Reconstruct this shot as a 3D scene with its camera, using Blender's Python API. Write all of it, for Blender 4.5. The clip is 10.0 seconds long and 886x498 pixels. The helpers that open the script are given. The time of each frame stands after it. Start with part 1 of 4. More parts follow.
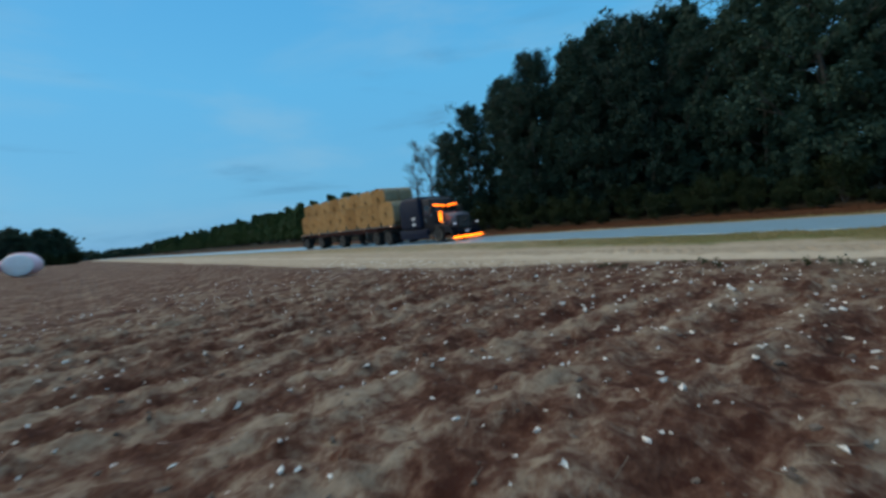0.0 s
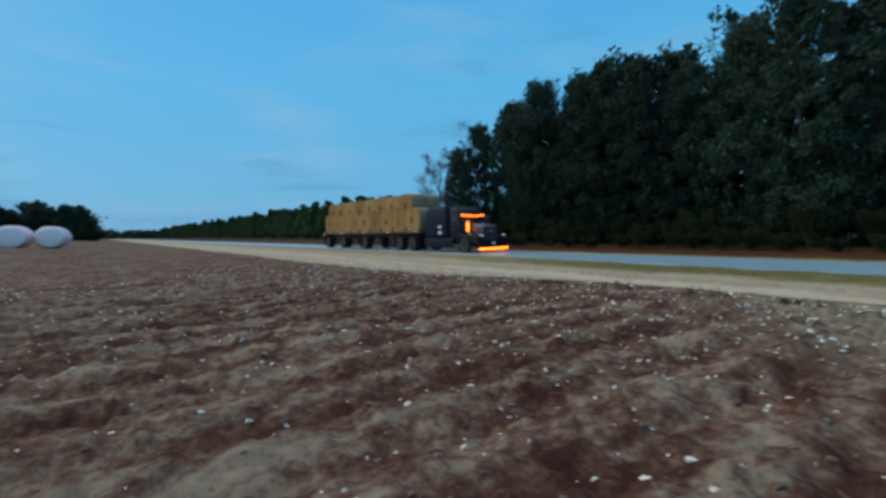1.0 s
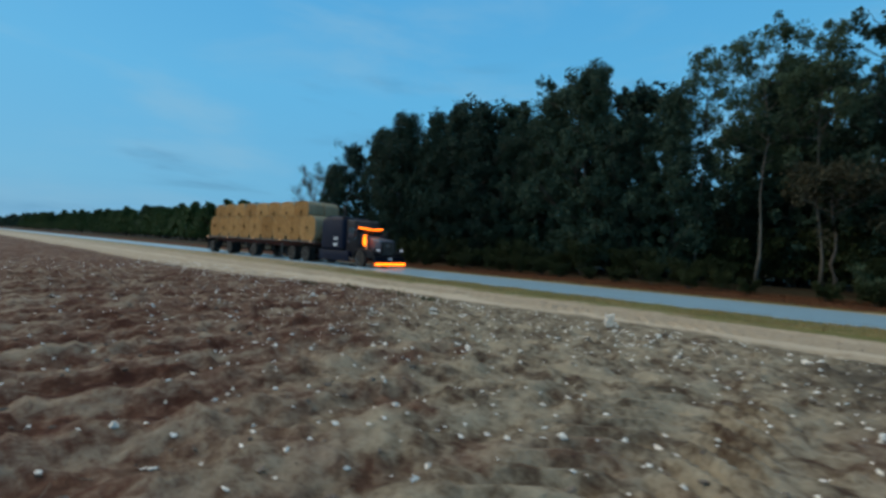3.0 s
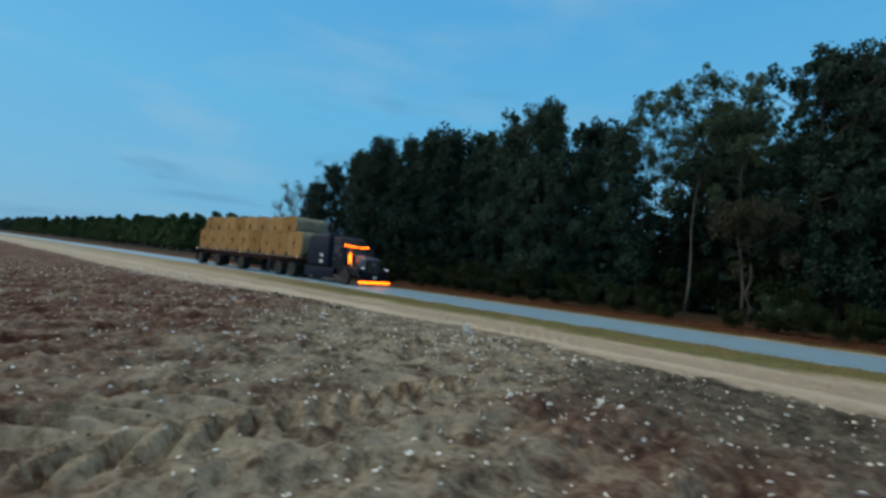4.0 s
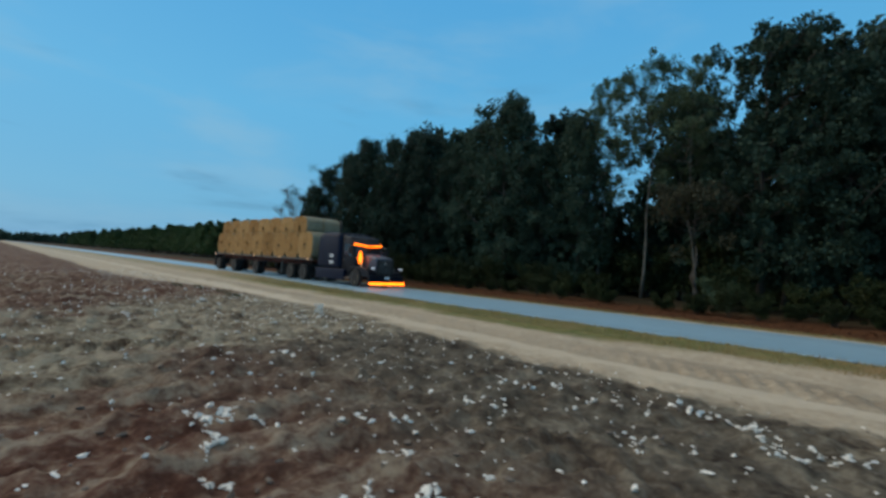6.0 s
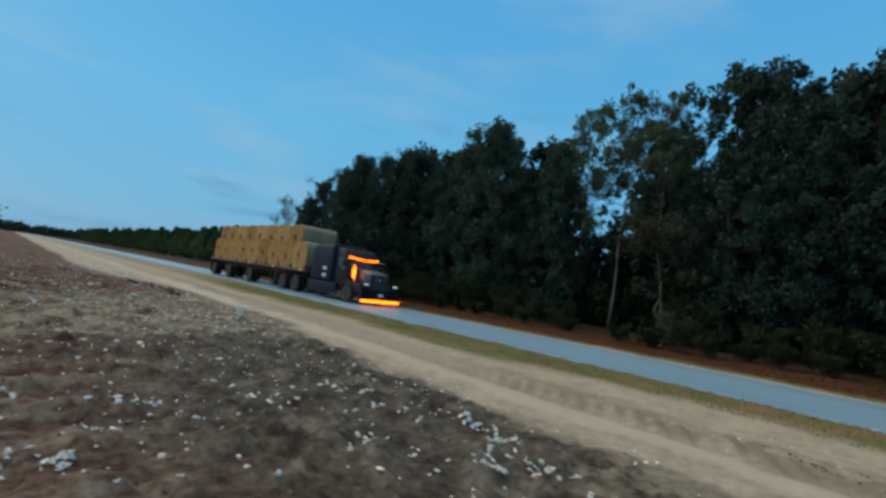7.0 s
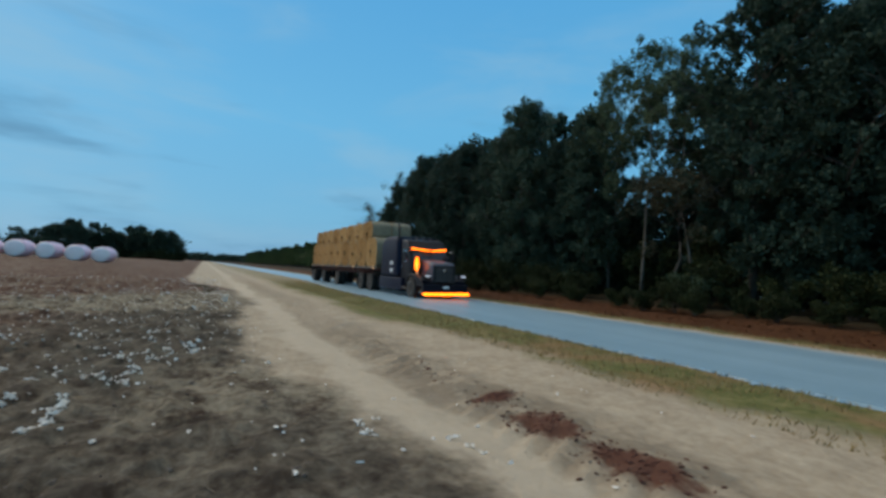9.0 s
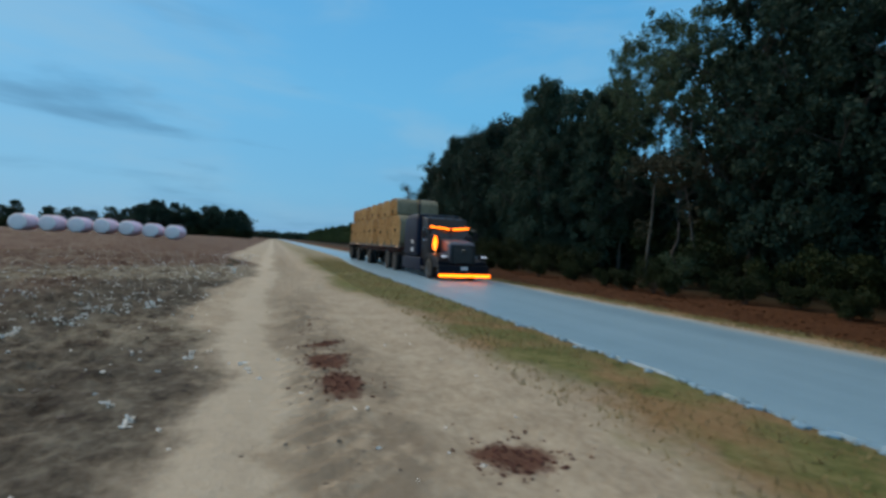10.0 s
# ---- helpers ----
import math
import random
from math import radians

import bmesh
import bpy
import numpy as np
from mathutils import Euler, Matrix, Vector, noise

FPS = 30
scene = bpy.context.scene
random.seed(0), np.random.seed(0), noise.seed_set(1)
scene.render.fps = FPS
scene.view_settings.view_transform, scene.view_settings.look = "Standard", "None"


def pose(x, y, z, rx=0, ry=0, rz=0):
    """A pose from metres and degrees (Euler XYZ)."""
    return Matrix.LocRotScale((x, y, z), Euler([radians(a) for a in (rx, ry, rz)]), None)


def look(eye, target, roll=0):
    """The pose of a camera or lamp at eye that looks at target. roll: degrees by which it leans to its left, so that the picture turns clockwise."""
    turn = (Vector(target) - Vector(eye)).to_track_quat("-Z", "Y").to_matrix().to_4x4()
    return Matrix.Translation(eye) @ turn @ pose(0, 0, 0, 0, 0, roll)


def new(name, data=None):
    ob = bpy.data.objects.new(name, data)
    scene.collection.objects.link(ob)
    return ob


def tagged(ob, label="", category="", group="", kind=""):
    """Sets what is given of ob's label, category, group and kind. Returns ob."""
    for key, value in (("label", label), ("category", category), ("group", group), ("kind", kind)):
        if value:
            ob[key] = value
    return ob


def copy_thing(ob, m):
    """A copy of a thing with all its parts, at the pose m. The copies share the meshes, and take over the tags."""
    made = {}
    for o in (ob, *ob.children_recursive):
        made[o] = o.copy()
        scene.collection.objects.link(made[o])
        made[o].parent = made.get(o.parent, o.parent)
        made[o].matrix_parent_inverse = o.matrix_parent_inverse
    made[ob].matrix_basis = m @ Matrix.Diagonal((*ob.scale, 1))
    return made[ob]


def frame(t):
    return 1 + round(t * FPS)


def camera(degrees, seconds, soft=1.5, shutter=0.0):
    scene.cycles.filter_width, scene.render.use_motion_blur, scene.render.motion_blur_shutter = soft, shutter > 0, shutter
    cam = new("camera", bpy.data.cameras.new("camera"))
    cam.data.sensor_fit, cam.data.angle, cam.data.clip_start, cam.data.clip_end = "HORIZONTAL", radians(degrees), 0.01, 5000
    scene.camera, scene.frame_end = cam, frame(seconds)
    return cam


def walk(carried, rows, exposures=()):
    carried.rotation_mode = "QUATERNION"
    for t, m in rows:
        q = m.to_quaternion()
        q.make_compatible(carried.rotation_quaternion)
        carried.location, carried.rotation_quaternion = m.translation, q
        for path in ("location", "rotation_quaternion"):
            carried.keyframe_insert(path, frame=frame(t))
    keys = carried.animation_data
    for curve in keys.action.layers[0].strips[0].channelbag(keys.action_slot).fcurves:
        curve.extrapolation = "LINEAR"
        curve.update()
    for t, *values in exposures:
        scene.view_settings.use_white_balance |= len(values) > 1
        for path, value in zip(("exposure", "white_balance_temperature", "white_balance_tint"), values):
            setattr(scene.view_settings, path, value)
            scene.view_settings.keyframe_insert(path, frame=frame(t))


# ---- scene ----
cam = camera(90.17, 10.0, soft=3.1, shutter=0.22)
ROWS = [
    (0.0, 30.387, -18.992, 1.46, 50.242, -3.828, 6.462),
    (0.5, 31.613, -19.641, 1.434, 57.737, -3.553, 6.316),
    (1.0, 32.696, -19.586, 1.49, 52.02, -2.45, 1.368),
    (1.5, 33.682, -19.814, 1.493, 46.425, 1.051, -3.051),
    (2.0, 35.281, -19.458, 1.466, 43.557, 1.168, -3.732),
    (2.5, 36.747, -18.856, 1.457, 42.88, -0.1, -3.049),
    (3.0, 38.086, -18.676, 1.441, 40.061, -0.111, -3.059),
    (3.2, 38.638, -18.652, 1.461, 38.959, 2.174, -5.159),
    (4.3, 42.119, -17.923, 1.544, 40.118, 2.607, -5.073),
    (4.5, 42.502, -17.55, 1.55, 41.617, 1.442, -4.725),
    (5.0, 43.568, -16.892, 1.555, 41.094, 2.551, -5.544),
    (5.2, 44.028, -16.658, 1.524, 41.461, 2.366, -7.17),
    (6.3, 46.314, -15.413, 1.489, 44.618, 2.168, -2.653),
    (6.5, 46.704, -15.086, 1.492, 43.924, 2.395, -4.237),
    (7.0, 47.603, -14.282, 1.542, 45.052, 4.779, -7.377),
    (7.5, 48.797, -13.7, 1.523, 45.484, 1.366, -1.712),
    (8.0, 49.983, -12.559, 1.412, 49.572, -2.543, -2.88),
    (8.5, 51.475, -11.442, 1.422, 55.312, -0.704, -4.271),
    (9.0, 52.778, -10.187, 1.461, 61.454, 2.617, -2.185),
    (9.5, 53.927, -9.075, 1.472, 67.48, 0.474, -1.072),
    (10.0, 55.31, -7.934, 1.567, 68.925, -0.432, -2.683),
]
walk(cam, [(t, pose(x, y, z, 90 + pitch, roll, yaw)) for t, x, y, z, yaw, pitch, roll in ROWS],
     [(0.0, 0.0, 6200, 6), (1.5, 0.0, 6100, 5), (3.0, 0.0, 6450, 6), (6.5, 0.0, 6600, 8), (7.5, 0.09, 6770, 9), (8.5, 0.16, 7150, 10), (9.0, 0.03, 6750, 10), (10.0, 0.0, 6550, 10)])

# ---------------------------------------------------------------- light
SUN_AZ, SUN_EL = 215.0, 34.0      # degrees from +x, counter-clockwise; elevation
scene.view_settings.exposure = 0.0


def link(nt, a, b):
    nt.links.new(a, b)


def put_in(nt, socket, value):
    if isinstance(value, bpy.types.NodeSocket):
        nt.links.new(value, socket)
    elif value is not None:
        if isinstance(value, tuple) and len(value) == 3 and socket.type == "RGBA":
            value = (*value, 1)
        socket.default_value = value


def n_noise(nt, vec, scale, detail=4.0, rough=0.6, dist=0.0):
    n = nt.nodes.new("ShaderNodeTexNoise")
    put_in(nt, n.inputs["Vector"], vec)
    n.inputs["Scale"].default_value, n.inputs["Detail"].default_value = scale, detail
    n.inputs["Roughness"].default_value, n.inputs["Distortion"].default_value = rough, dist
    return n.outputs["Fac"]


def n_math(nt, op, a, b=None, clamp=False):
    n = nt.nodes.new("ShaderNodeMath")
    n.operation, n.use_clamp = op, clamp
    put_in(nt, n.inputs[0], a)
    put_in(nt, n.inputs[1], b)
    return n.outputs[0]


def n_step(nt, v, a, b):
    """0 below a, 1 above b, smooth between."""
    n = nt.nodes.new("ShaderNodeMapRange")
    n.interpolation_type = "SMOOTHSTEP"
    put_in(nt, n.inputs[0], v)
    n.inputs[1].default_value, n.inputs[2].default_value = a, b
    n.inputs[3].default_value, n.inputs[4].default_value = 0.0, 1.0
    if a > b:
        n.inputs[1].default_value, n.inputs[2].default_value = b, a
        n.inputs[3].default_value, n.inputs[4].default_value = 1.0, 0.0
    return n.outputs[0]


def n_mix(nt, fac, a, b):
    n = nt.nodes.new("ShaderNodeMix")
    n.data_type = "RGBA"
    put_in(nt, n.inputs[0], fac)
    put_in(nt, n.inputs[6], a)
    put_in(nt, n.inputs[7], b)
    return n.outputs[2]


def n_ramp(nt, fac, stops):
    n = nt.nodes.new("ShaderNodeValToRGB")
    put_in(nt, n.inputs[0], fac)
    e = n.color_ramp.elements
    while len(e) < len(stops):
        e.new(0.5)
    for el, (p, c) in zip(e, stops):
        el.position, el.color = p, (*c, 1)
    return n.outputs[0]


def n_coords(nt, kind="Object", scale=(1, 1, 1), turn=0.0):
    t = nt.nodes.new("ShaderNodeTexCoord")
    m = nt.nodes.new("ShaderNodeMapping")
    link(nt, t.outputs[kind], m.inputs["Vector"])
    m.inputs["Scale"].default_value = scale
    m.inputs["Rotation"].default_value = (0, 0, radians(turn))
    return m.outputs[0]


def n_bump(nt, height, strength, distance, bsdf):
    b = nt.nodes.new("ShaderNodeBump")
    b.inputs["Strength"].default_value, b.inputs["Distance"].default_value = strength, distance
    put_in(nt, b.inputs["Height"], height)
    link(nt, b.outputs[0], bsdf.inputs["Normal"])


world = bpy.data.worlds.new("sky")
scene.world = world
world.use_nodes = True
wt = world.node_tree
sky = wt.nodes.new("ShaderNodeTexSky")
sky.sky_type, sky.sun_disc = "NISHITA", False
sky.sun_elevation, sky.sun_rotation = radians(SUN_EL), radians(90 - SUN_AZ)
sky.air_density, sky.dust_density, sky.ozone_density = 1.0, 0.6, 2.0
wc = n_coords(wt, "Generated", (1, 1, 3.5))
wsep = wt.nodes.new("ShaderNodeSeparateXYZ")
link(wt, n_coords(wt, "Generated"), wsep.inputs[0])
up = wsep.outputs[2]
# the evening sky: blue all round, with thin grey streaks
# the last stop, a bright zenith out of view, is added to light the ground
evening = n_ramp(wt, n_math(wt, "MAXIMUM", up, 0.0), [(0.0, (1.05, 3.55, 6.3)), (0.10, (1.4, 4.35, 7.0)), (0.3, (1.25, 4.6, 7.8)), (0.56, (0.85, 3.9, 7.6)), (0.95, (9.6, 9.2, 8.6))])
blend = n_mix(wt, 0.9, sky.outputs[0], evening)
veil = n_step(wt, n_noise(wt, wc, 2.2, 5, 0.55, 0.3), 0.45, 0.75)
blend = n_mix(wt, n_math(wt, "MULTIPLY", veil, 0.45), blend, (3.0, 5.0, 6.6))
streak = n_step(wt, n_noise(wt, n_coords(wt, "Generated", (1, 1, 5.5)), 2.3, 5, 0.52, 0.3), 0.54, 0.74)
low = n_step(wt, up, 0.55, 0.12)
blend = n_mix(wt, n_math(wt, "MULTIPLY", n_math(wt, "MULTIPLY", streak, low), 0.75), blend, (1.05, 2.6, 4.3))
bg = wt.nodes["Background"]
link(wt, blend, bg.inputs[0])
bg.inputs[1].default_value = 0.1

sun = new("sun", bpy.data.lights.new("sun", "SUN"))
sun.data.energy, sun.data.angle, sun.data.color = 1.5, radians(40), (1.0, 0.80, 0.56)
a, e = radians(SUN_AZ), radians(SUN_EL)
sun.matrix_world = look((60 * math.cos(a) * math.cos(e), 60 * math.sin(a) * math.cos(e), 60 * math.sin(e)), (0, 0, 0))


# ---------------------------------------------------------------- materials
def material(name, rough=0.6, metal=0.0, color=(0.5, 0.5, 0.5)):
    m = bpy.data.materials.new(name)
    m.use_nodes = True
    b = m.node_tree.nodes["Principled BSDF"]
    b.inputs["Roughness"].default_value, b.inputs["Metallic"].default_value = rough, metal
    b.inputs["Base Color"].default_value = (*color, 1)
    return m, m.node_tree, b


def mottled(name, dark, light, scale, rough=0.7, metal=0.0, bump=0.0, bscale=None, dist=0.01, coat=0.0, by_object=0.0, spec=0.5):
    m, nt, b = material(name, rough, metal)
    b.inputs["Specular IOR Level"].default_value = spec
    c = n_coords(nt)
    big, fine = n_noise(nt, c, scale, 5, 0.6), n_noise(nt, c, scale * 7.3, 4, 0.65)
    f = n_math(nt, "ADD", n_math(nt, "MULTIPLY", big, 0.6), n_math(nt, "MULTIPLY", fine, 0.4))
    if by_object:
        info = nt.nodes.new("ShaderNodeObjectInfo")
        f = n_math(nt, "ADD", f, n_math(nt, "MULTIPLY", n_math(nt, "SUBTRACT", info.outputs["Random"], 0.5), by_object))
    col = n_ramp(nt, f, [(0.32, dark), (0.68, light)])
    link(nt, col, b.inputs["Base Color"])
    link(nt, n_math(nt, "ADD", n_math(nt, "MULTIPLY", fine, 0.2), rough - 0.1), b.inputs["Roughness"])
    b.inputs["Coat Weight"].default_value = coat
    if bump:
        n_bump(nt, n_noise(nt, c, bscale or scale * 9, 4, 0.7), bump, dist, b)
    return m


def foliage(name, dark, light, through_leaf=0.22):
    """Leaves that vary from blade to blade and plant to plant and let some light through."""
    m, nt, b = material(name, 0.62)
    geo = nt.nodes.new("ShaderNodeNewGeometry")
    info = nt.nodes.new("ShaderNodeObjectInfo")
    f = n_math(nt, "ADD", n_math(nt, "MULTIPLY", geo.outputs["Random Per Island"], 0.55), n_math(nt, "MULTIPLY", info.outputs["Random"], 0.45))
    col = n_ramp(nt, f, [(0.1, dark), (0.9, light)])
    link(nt, col, b.inputs["Base Color"])
    b.inputs["Specular IOR Level"].default_value = 0.15
    tr = nt.nodes.new("ShaderNodeBsdfTranslucent")
    link(nt, col, tr.inputs["Color"])
    mix = nt.nodes.new("ShaderNodeMixShader")
    mix.inputs[0].default_value = through_leaf
    link(nt, b.outputs[0], mix.inputs[1])
    link(nt, tr.outputs[0], mix.inputs[2])
    link(nt, mix.outputs[0], nt.nodes["Material Output"].inputs["Surface"])
    return m


def glow(name, color, strength):
    m, nt, b = material(name, 0.4, 0, color)
    b.inputs["Emission Color"].default_value, b.inputs["Emission Strength"].default_value = (*color, 1), strength
    return m


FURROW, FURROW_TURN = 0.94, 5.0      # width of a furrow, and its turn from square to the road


def ground_material():
    m, nt, b = material("soil", 0.95)
    b.inputs["Specular IOR Level"].default_value = 0.15
    c = n_coords(nt)
    sep = nt.nodes.new("ShaderNodeSeparateXYZ")
    link(nt, c, sep.inputs[0])
    wob = n_math(nt, "MULTIPLY", n_math(nt, "SUBTRACT", n_noise(nt, c, 0.22, 4, 0.6), 0.5), 1.8)
    wob = n_math(nt, "ADD", wob, n_math(nt, "MULTIPLY", n_math(nt, "SUBTRACT", n_noise(nt, c, 1.7, 4, 0.65), 0.5), 0.9))
    y = n_math(nt, "ADD", sep.outputs[1], wob)
    big, mid, fine = n_noise(nt, c, 0.16, 4, 0.55), n_noise(nt, c, 1.9, 6, 0.68), n_noise(nt, c, 9.0, 5, 0.7)
    rows = n_noise(nt, n_coords(nt, "Object", (1.5, 0.5, 1), 11.0), 1.15, 6, 0.7, 0.5)
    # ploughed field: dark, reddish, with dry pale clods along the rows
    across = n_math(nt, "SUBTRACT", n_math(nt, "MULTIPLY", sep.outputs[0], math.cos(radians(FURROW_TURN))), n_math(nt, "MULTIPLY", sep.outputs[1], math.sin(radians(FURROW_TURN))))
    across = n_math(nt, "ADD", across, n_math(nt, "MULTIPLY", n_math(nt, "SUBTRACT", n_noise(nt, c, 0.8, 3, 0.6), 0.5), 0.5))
    # furrow bottoms darkened in the colour: damp soil and relief shade together
    ridge_shade = n_math(nt, "MULTIPLY", n_math(nt, "SINE", n_math(nt, "MULTIPLY", across, 2 * math.pi / FURROW)), n_step(nt, sep.outputs[1], -10.5, -13.0))
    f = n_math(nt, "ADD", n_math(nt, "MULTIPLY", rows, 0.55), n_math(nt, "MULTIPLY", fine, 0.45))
    f = n_math(nt, "ADD", f, n_math(nt, "MULTIPLY", ridge_shade, 0.036))
    f = n_math(nt, "ADD", f, n_math(nt, "MULTIPLY", n_math(nt, "SUBTRACT", n_noise(nt, n_coords(nt, "Object", (1.0, 0.6, 1), FURROW_TURN), 4.2, 3, 0.6), 0.5), 0.30))
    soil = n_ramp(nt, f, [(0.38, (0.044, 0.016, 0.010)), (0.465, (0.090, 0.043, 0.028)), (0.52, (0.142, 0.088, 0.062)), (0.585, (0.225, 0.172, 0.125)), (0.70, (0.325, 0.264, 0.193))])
    grey = n_ramp(nt, n_math(nt, "ADD", n_math(nt, "MULTIPLY", mid, 0.6), n_math(nt, "MULTIPLY", fine, 0.4)), [(0.40, (0.065, 0.042, 0.028)), (0.46, (0.145, 0.114, 0.079)), (0.52, (0.25, 0.212, 0.152)), (0.62, (0.355, 0.305, 0.22))])
    umber = n_ramp(nt, n_math(nt, "ADD", n_math(nt, "MULTIPLY", mid, 0.6), n_math(nt, "MULTIPLY", fine, 0.4)), [(0.40, (0.034, 0.025, 0.018)), (0.5, (0.092, 0.076, 0.056)), (0.62, (0.195, 0.168, 0.126))])
    x = n_math(nt, "ADD", sep.outputs[0], n_math(nt, "MULTIPLY", wob, 2.5))
    dry = n_math(nt, "MULTIPLY", n_step(nt, n_math(nt, "ADD", x, n_math(nt, "MULTIPLY", n_math(nt, "ADD", y, 15.0), 0.8)), 31.0, 35.5), n_step(nt, x, 43.0, 39.5))
    dry = n_math(nt, "MULTIPLY", dry, n_step(nt, n_math(nt, "ADD", n_noise(nt, c, 0.45, 4, 0.6), n_math(nt, "MULTIPLY", n_step(nt, y, -19.0, -12.0), 0.20)), 0.44, 0.60))
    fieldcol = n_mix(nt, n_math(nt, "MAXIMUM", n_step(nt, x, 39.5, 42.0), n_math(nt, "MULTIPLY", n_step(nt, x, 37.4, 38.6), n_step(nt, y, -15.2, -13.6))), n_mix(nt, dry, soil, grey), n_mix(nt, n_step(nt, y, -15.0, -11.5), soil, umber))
    # a paler, trodden patch where the headland meets the track
    trod = n_math(nt, "MULTIPLY", n_math(nt, "MULTIPLY", n_step(nt, x, 45.0, 46.5), n_step(nt, x, 49.5, 48.0)), n_step(nt, y, -11.2, -10.0))
    fieldcol = n_mix(nt, n_math(nt, "MULTIPLY", trod, 0.7), fieldcol, grey)
    # the sandy farm track with its two smooth ruts
    sand = n_ramp(nt, n_math(nt, "ADD", n_math(nt, "MULTIPLY", mid, 0.5), n_math(nt, "MULTIPLY", fine, 0.5)), [(0.3, (0.27, 0.21, 0.145)), (0.52, (0.44, 0.36, 0.26)), (0.7, (0.55, 0.465, 0.35))])
    rut = n_math(nt, "MULTIPLY", n_step(nt, y, -8.75, -8.4), n_step(nt, y, -7.75, -8.05))
    pale = n_mix(nt, n_math(nt, "MULTIPLY", rut, 0.6), sand, (0.56, 0.475, 0.36))
    mound = n_math(nt, "MULTIPLY", n_math(nt, "MULTIPLY", n_step(nt, y, -8.0, -7.5), n_step(nt, y, -6.5, -7.0)), n_step(nt, mid, 0.38, 0.54))
    pale = n_mix(nt, n_math(nt, "MULTIPLY", mound, n_math(nt, "ADD", n_math(nt, "MULTIPLY", n_step(nt, x, 40.0, 47.0), 0.4), 0.25)), pale, (0.15, 0.115, 0.08))
    yt = n_math(nt, "ADD", y, n_math(nt, "MULTIPLY", n_math(nt, "MULTIPLY", n_step(nt, x, 36.0, 40.0), n_step(nt, x, 48.0, 46.0)), 0.8))
    yt = n_math(nt, "ADD", yt, n_math(nt, "MULTIPLY", n_step(nt, x, 29.0, 17.5), 2.4))
    col = n_mix(nt, n_step(nt, yt, -8.95, -8.35), fieldcol, pale)
    # dry verge, leaf litter and the wood's floor
    turf = n_ramp(nt, n_math(nt, "ADD", n_math(nt, "MULTIPLY", mid, 0.6), n_math(nt, "MULTIPLY", fine, 0.4)), [(0.38, (0.075, 0.088, 0.028)), (0.5, (0.145, 0.148, 0.052)), (0.64, (0.24, 0.21, 0.095))])
    straw = n_mix(nt, fine, (0.16, 0.085, 0.036), (0.36, 0.25, 0.13))
    dead = n_math(nt, "MULTIPLY", n_step(nt, n_noise(nt, c, 0.6, 4, 0.6), 0.44, 0.62), n_math(nt, "ADD", n_math(nt, "MULTIPLY", n_step(nt, x, 40.0, 47.0), 0.65), 0.35))
    turf = n_mix(nt, dead, turf, straw)
    ragged = n_math(nt, "ADD", n_math(nt, "ADD", y, n_math(nt, "MULTIPLY", n_step(nt, x, 46.0, 40.0), 0.9)), n_math(nt, "MULTIPLY", n_math(nt, "SUBTRACT", mid, 0.5), 1.5))
    turf = n_mix(nt, n_math(nt, "MULTIPLY", n_step(nt, x, 26.0, 10.0), 0.6), turf, sand)
    col = n_mix(nt, n_step(nt, ragged, -5.3, -4.3), col, turf)
    # red clay spilt on the track
    for cx, cy, rx, ry in ((48.6, -7.2, 0.22, 0.34), (49.5, -7.22, 0.5, 0.34), (50.5, -7.18, 0.62, 0.30), (52.4, -6.15, 0.34, 0.42)):
        ex = n_math(nt, "POWER", n_math(nt, "ABSOLUTE", n_math(nt, "MULTIPLY", n_math(nt, "SUBTRACT", sep.outputs[0], cx), 1 / rx)), 2.0)
        ey = n_math(nt, "POWER", n_math(nt, "ABSOLUTE", n_math(nt, "MULTIPLY", n_math(nt, "SUBTRACT", sep.outputs[1], cy), 1 / ry)), 2.0)
        spill = n_step(nt, n_math(nt, "ADD", n_math(nt, "ADD", ex, ey), n_math(nt, "MULTIPLY", n_noise(nt, c, 5.0, 5, 0.7), 1.8)), 1.75, 1.15)
        col = n_mix(nt, n_math(nt, "MULTIPLY", spill, 0.9), col, n_mix(nt, fine, (0.055, 0.018, 0.011), (0.15, 0.055, 0.034)))
    litter = n_ramp(nt, fine, [(0.35, (0.035, 0.014, 0.007)), (0.5, (0.085, 0.034, 0.014)), (0.68, (0.16, 0.070, 0.028))])
    yf = n_math(nt, "ADD", sep.outputs[1], n_math(nt, "MULTIPLY", wob, 0.4))
    col = n_mix(nt, n_math(nt, "MULTIPLY", n_step(nt, yf, 1.2, 1.5), n_step(nt, yf, 2.6, 2.2)), col, sand)
    col = n_mix(nt, n_step(nt, yf, 2.6, 3.2), col, litter)
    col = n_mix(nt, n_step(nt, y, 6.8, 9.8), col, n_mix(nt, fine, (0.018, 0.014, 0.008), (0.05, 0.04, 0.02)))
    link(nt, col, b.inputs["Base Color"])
    n_bump(nt, n_math(nt, "ADD", fine, n_math(nt, "MULTIPLY", n_noise(nt, c, 40, 4, 0.7), 0.4)), 0.9, 0.035, b)
    return m


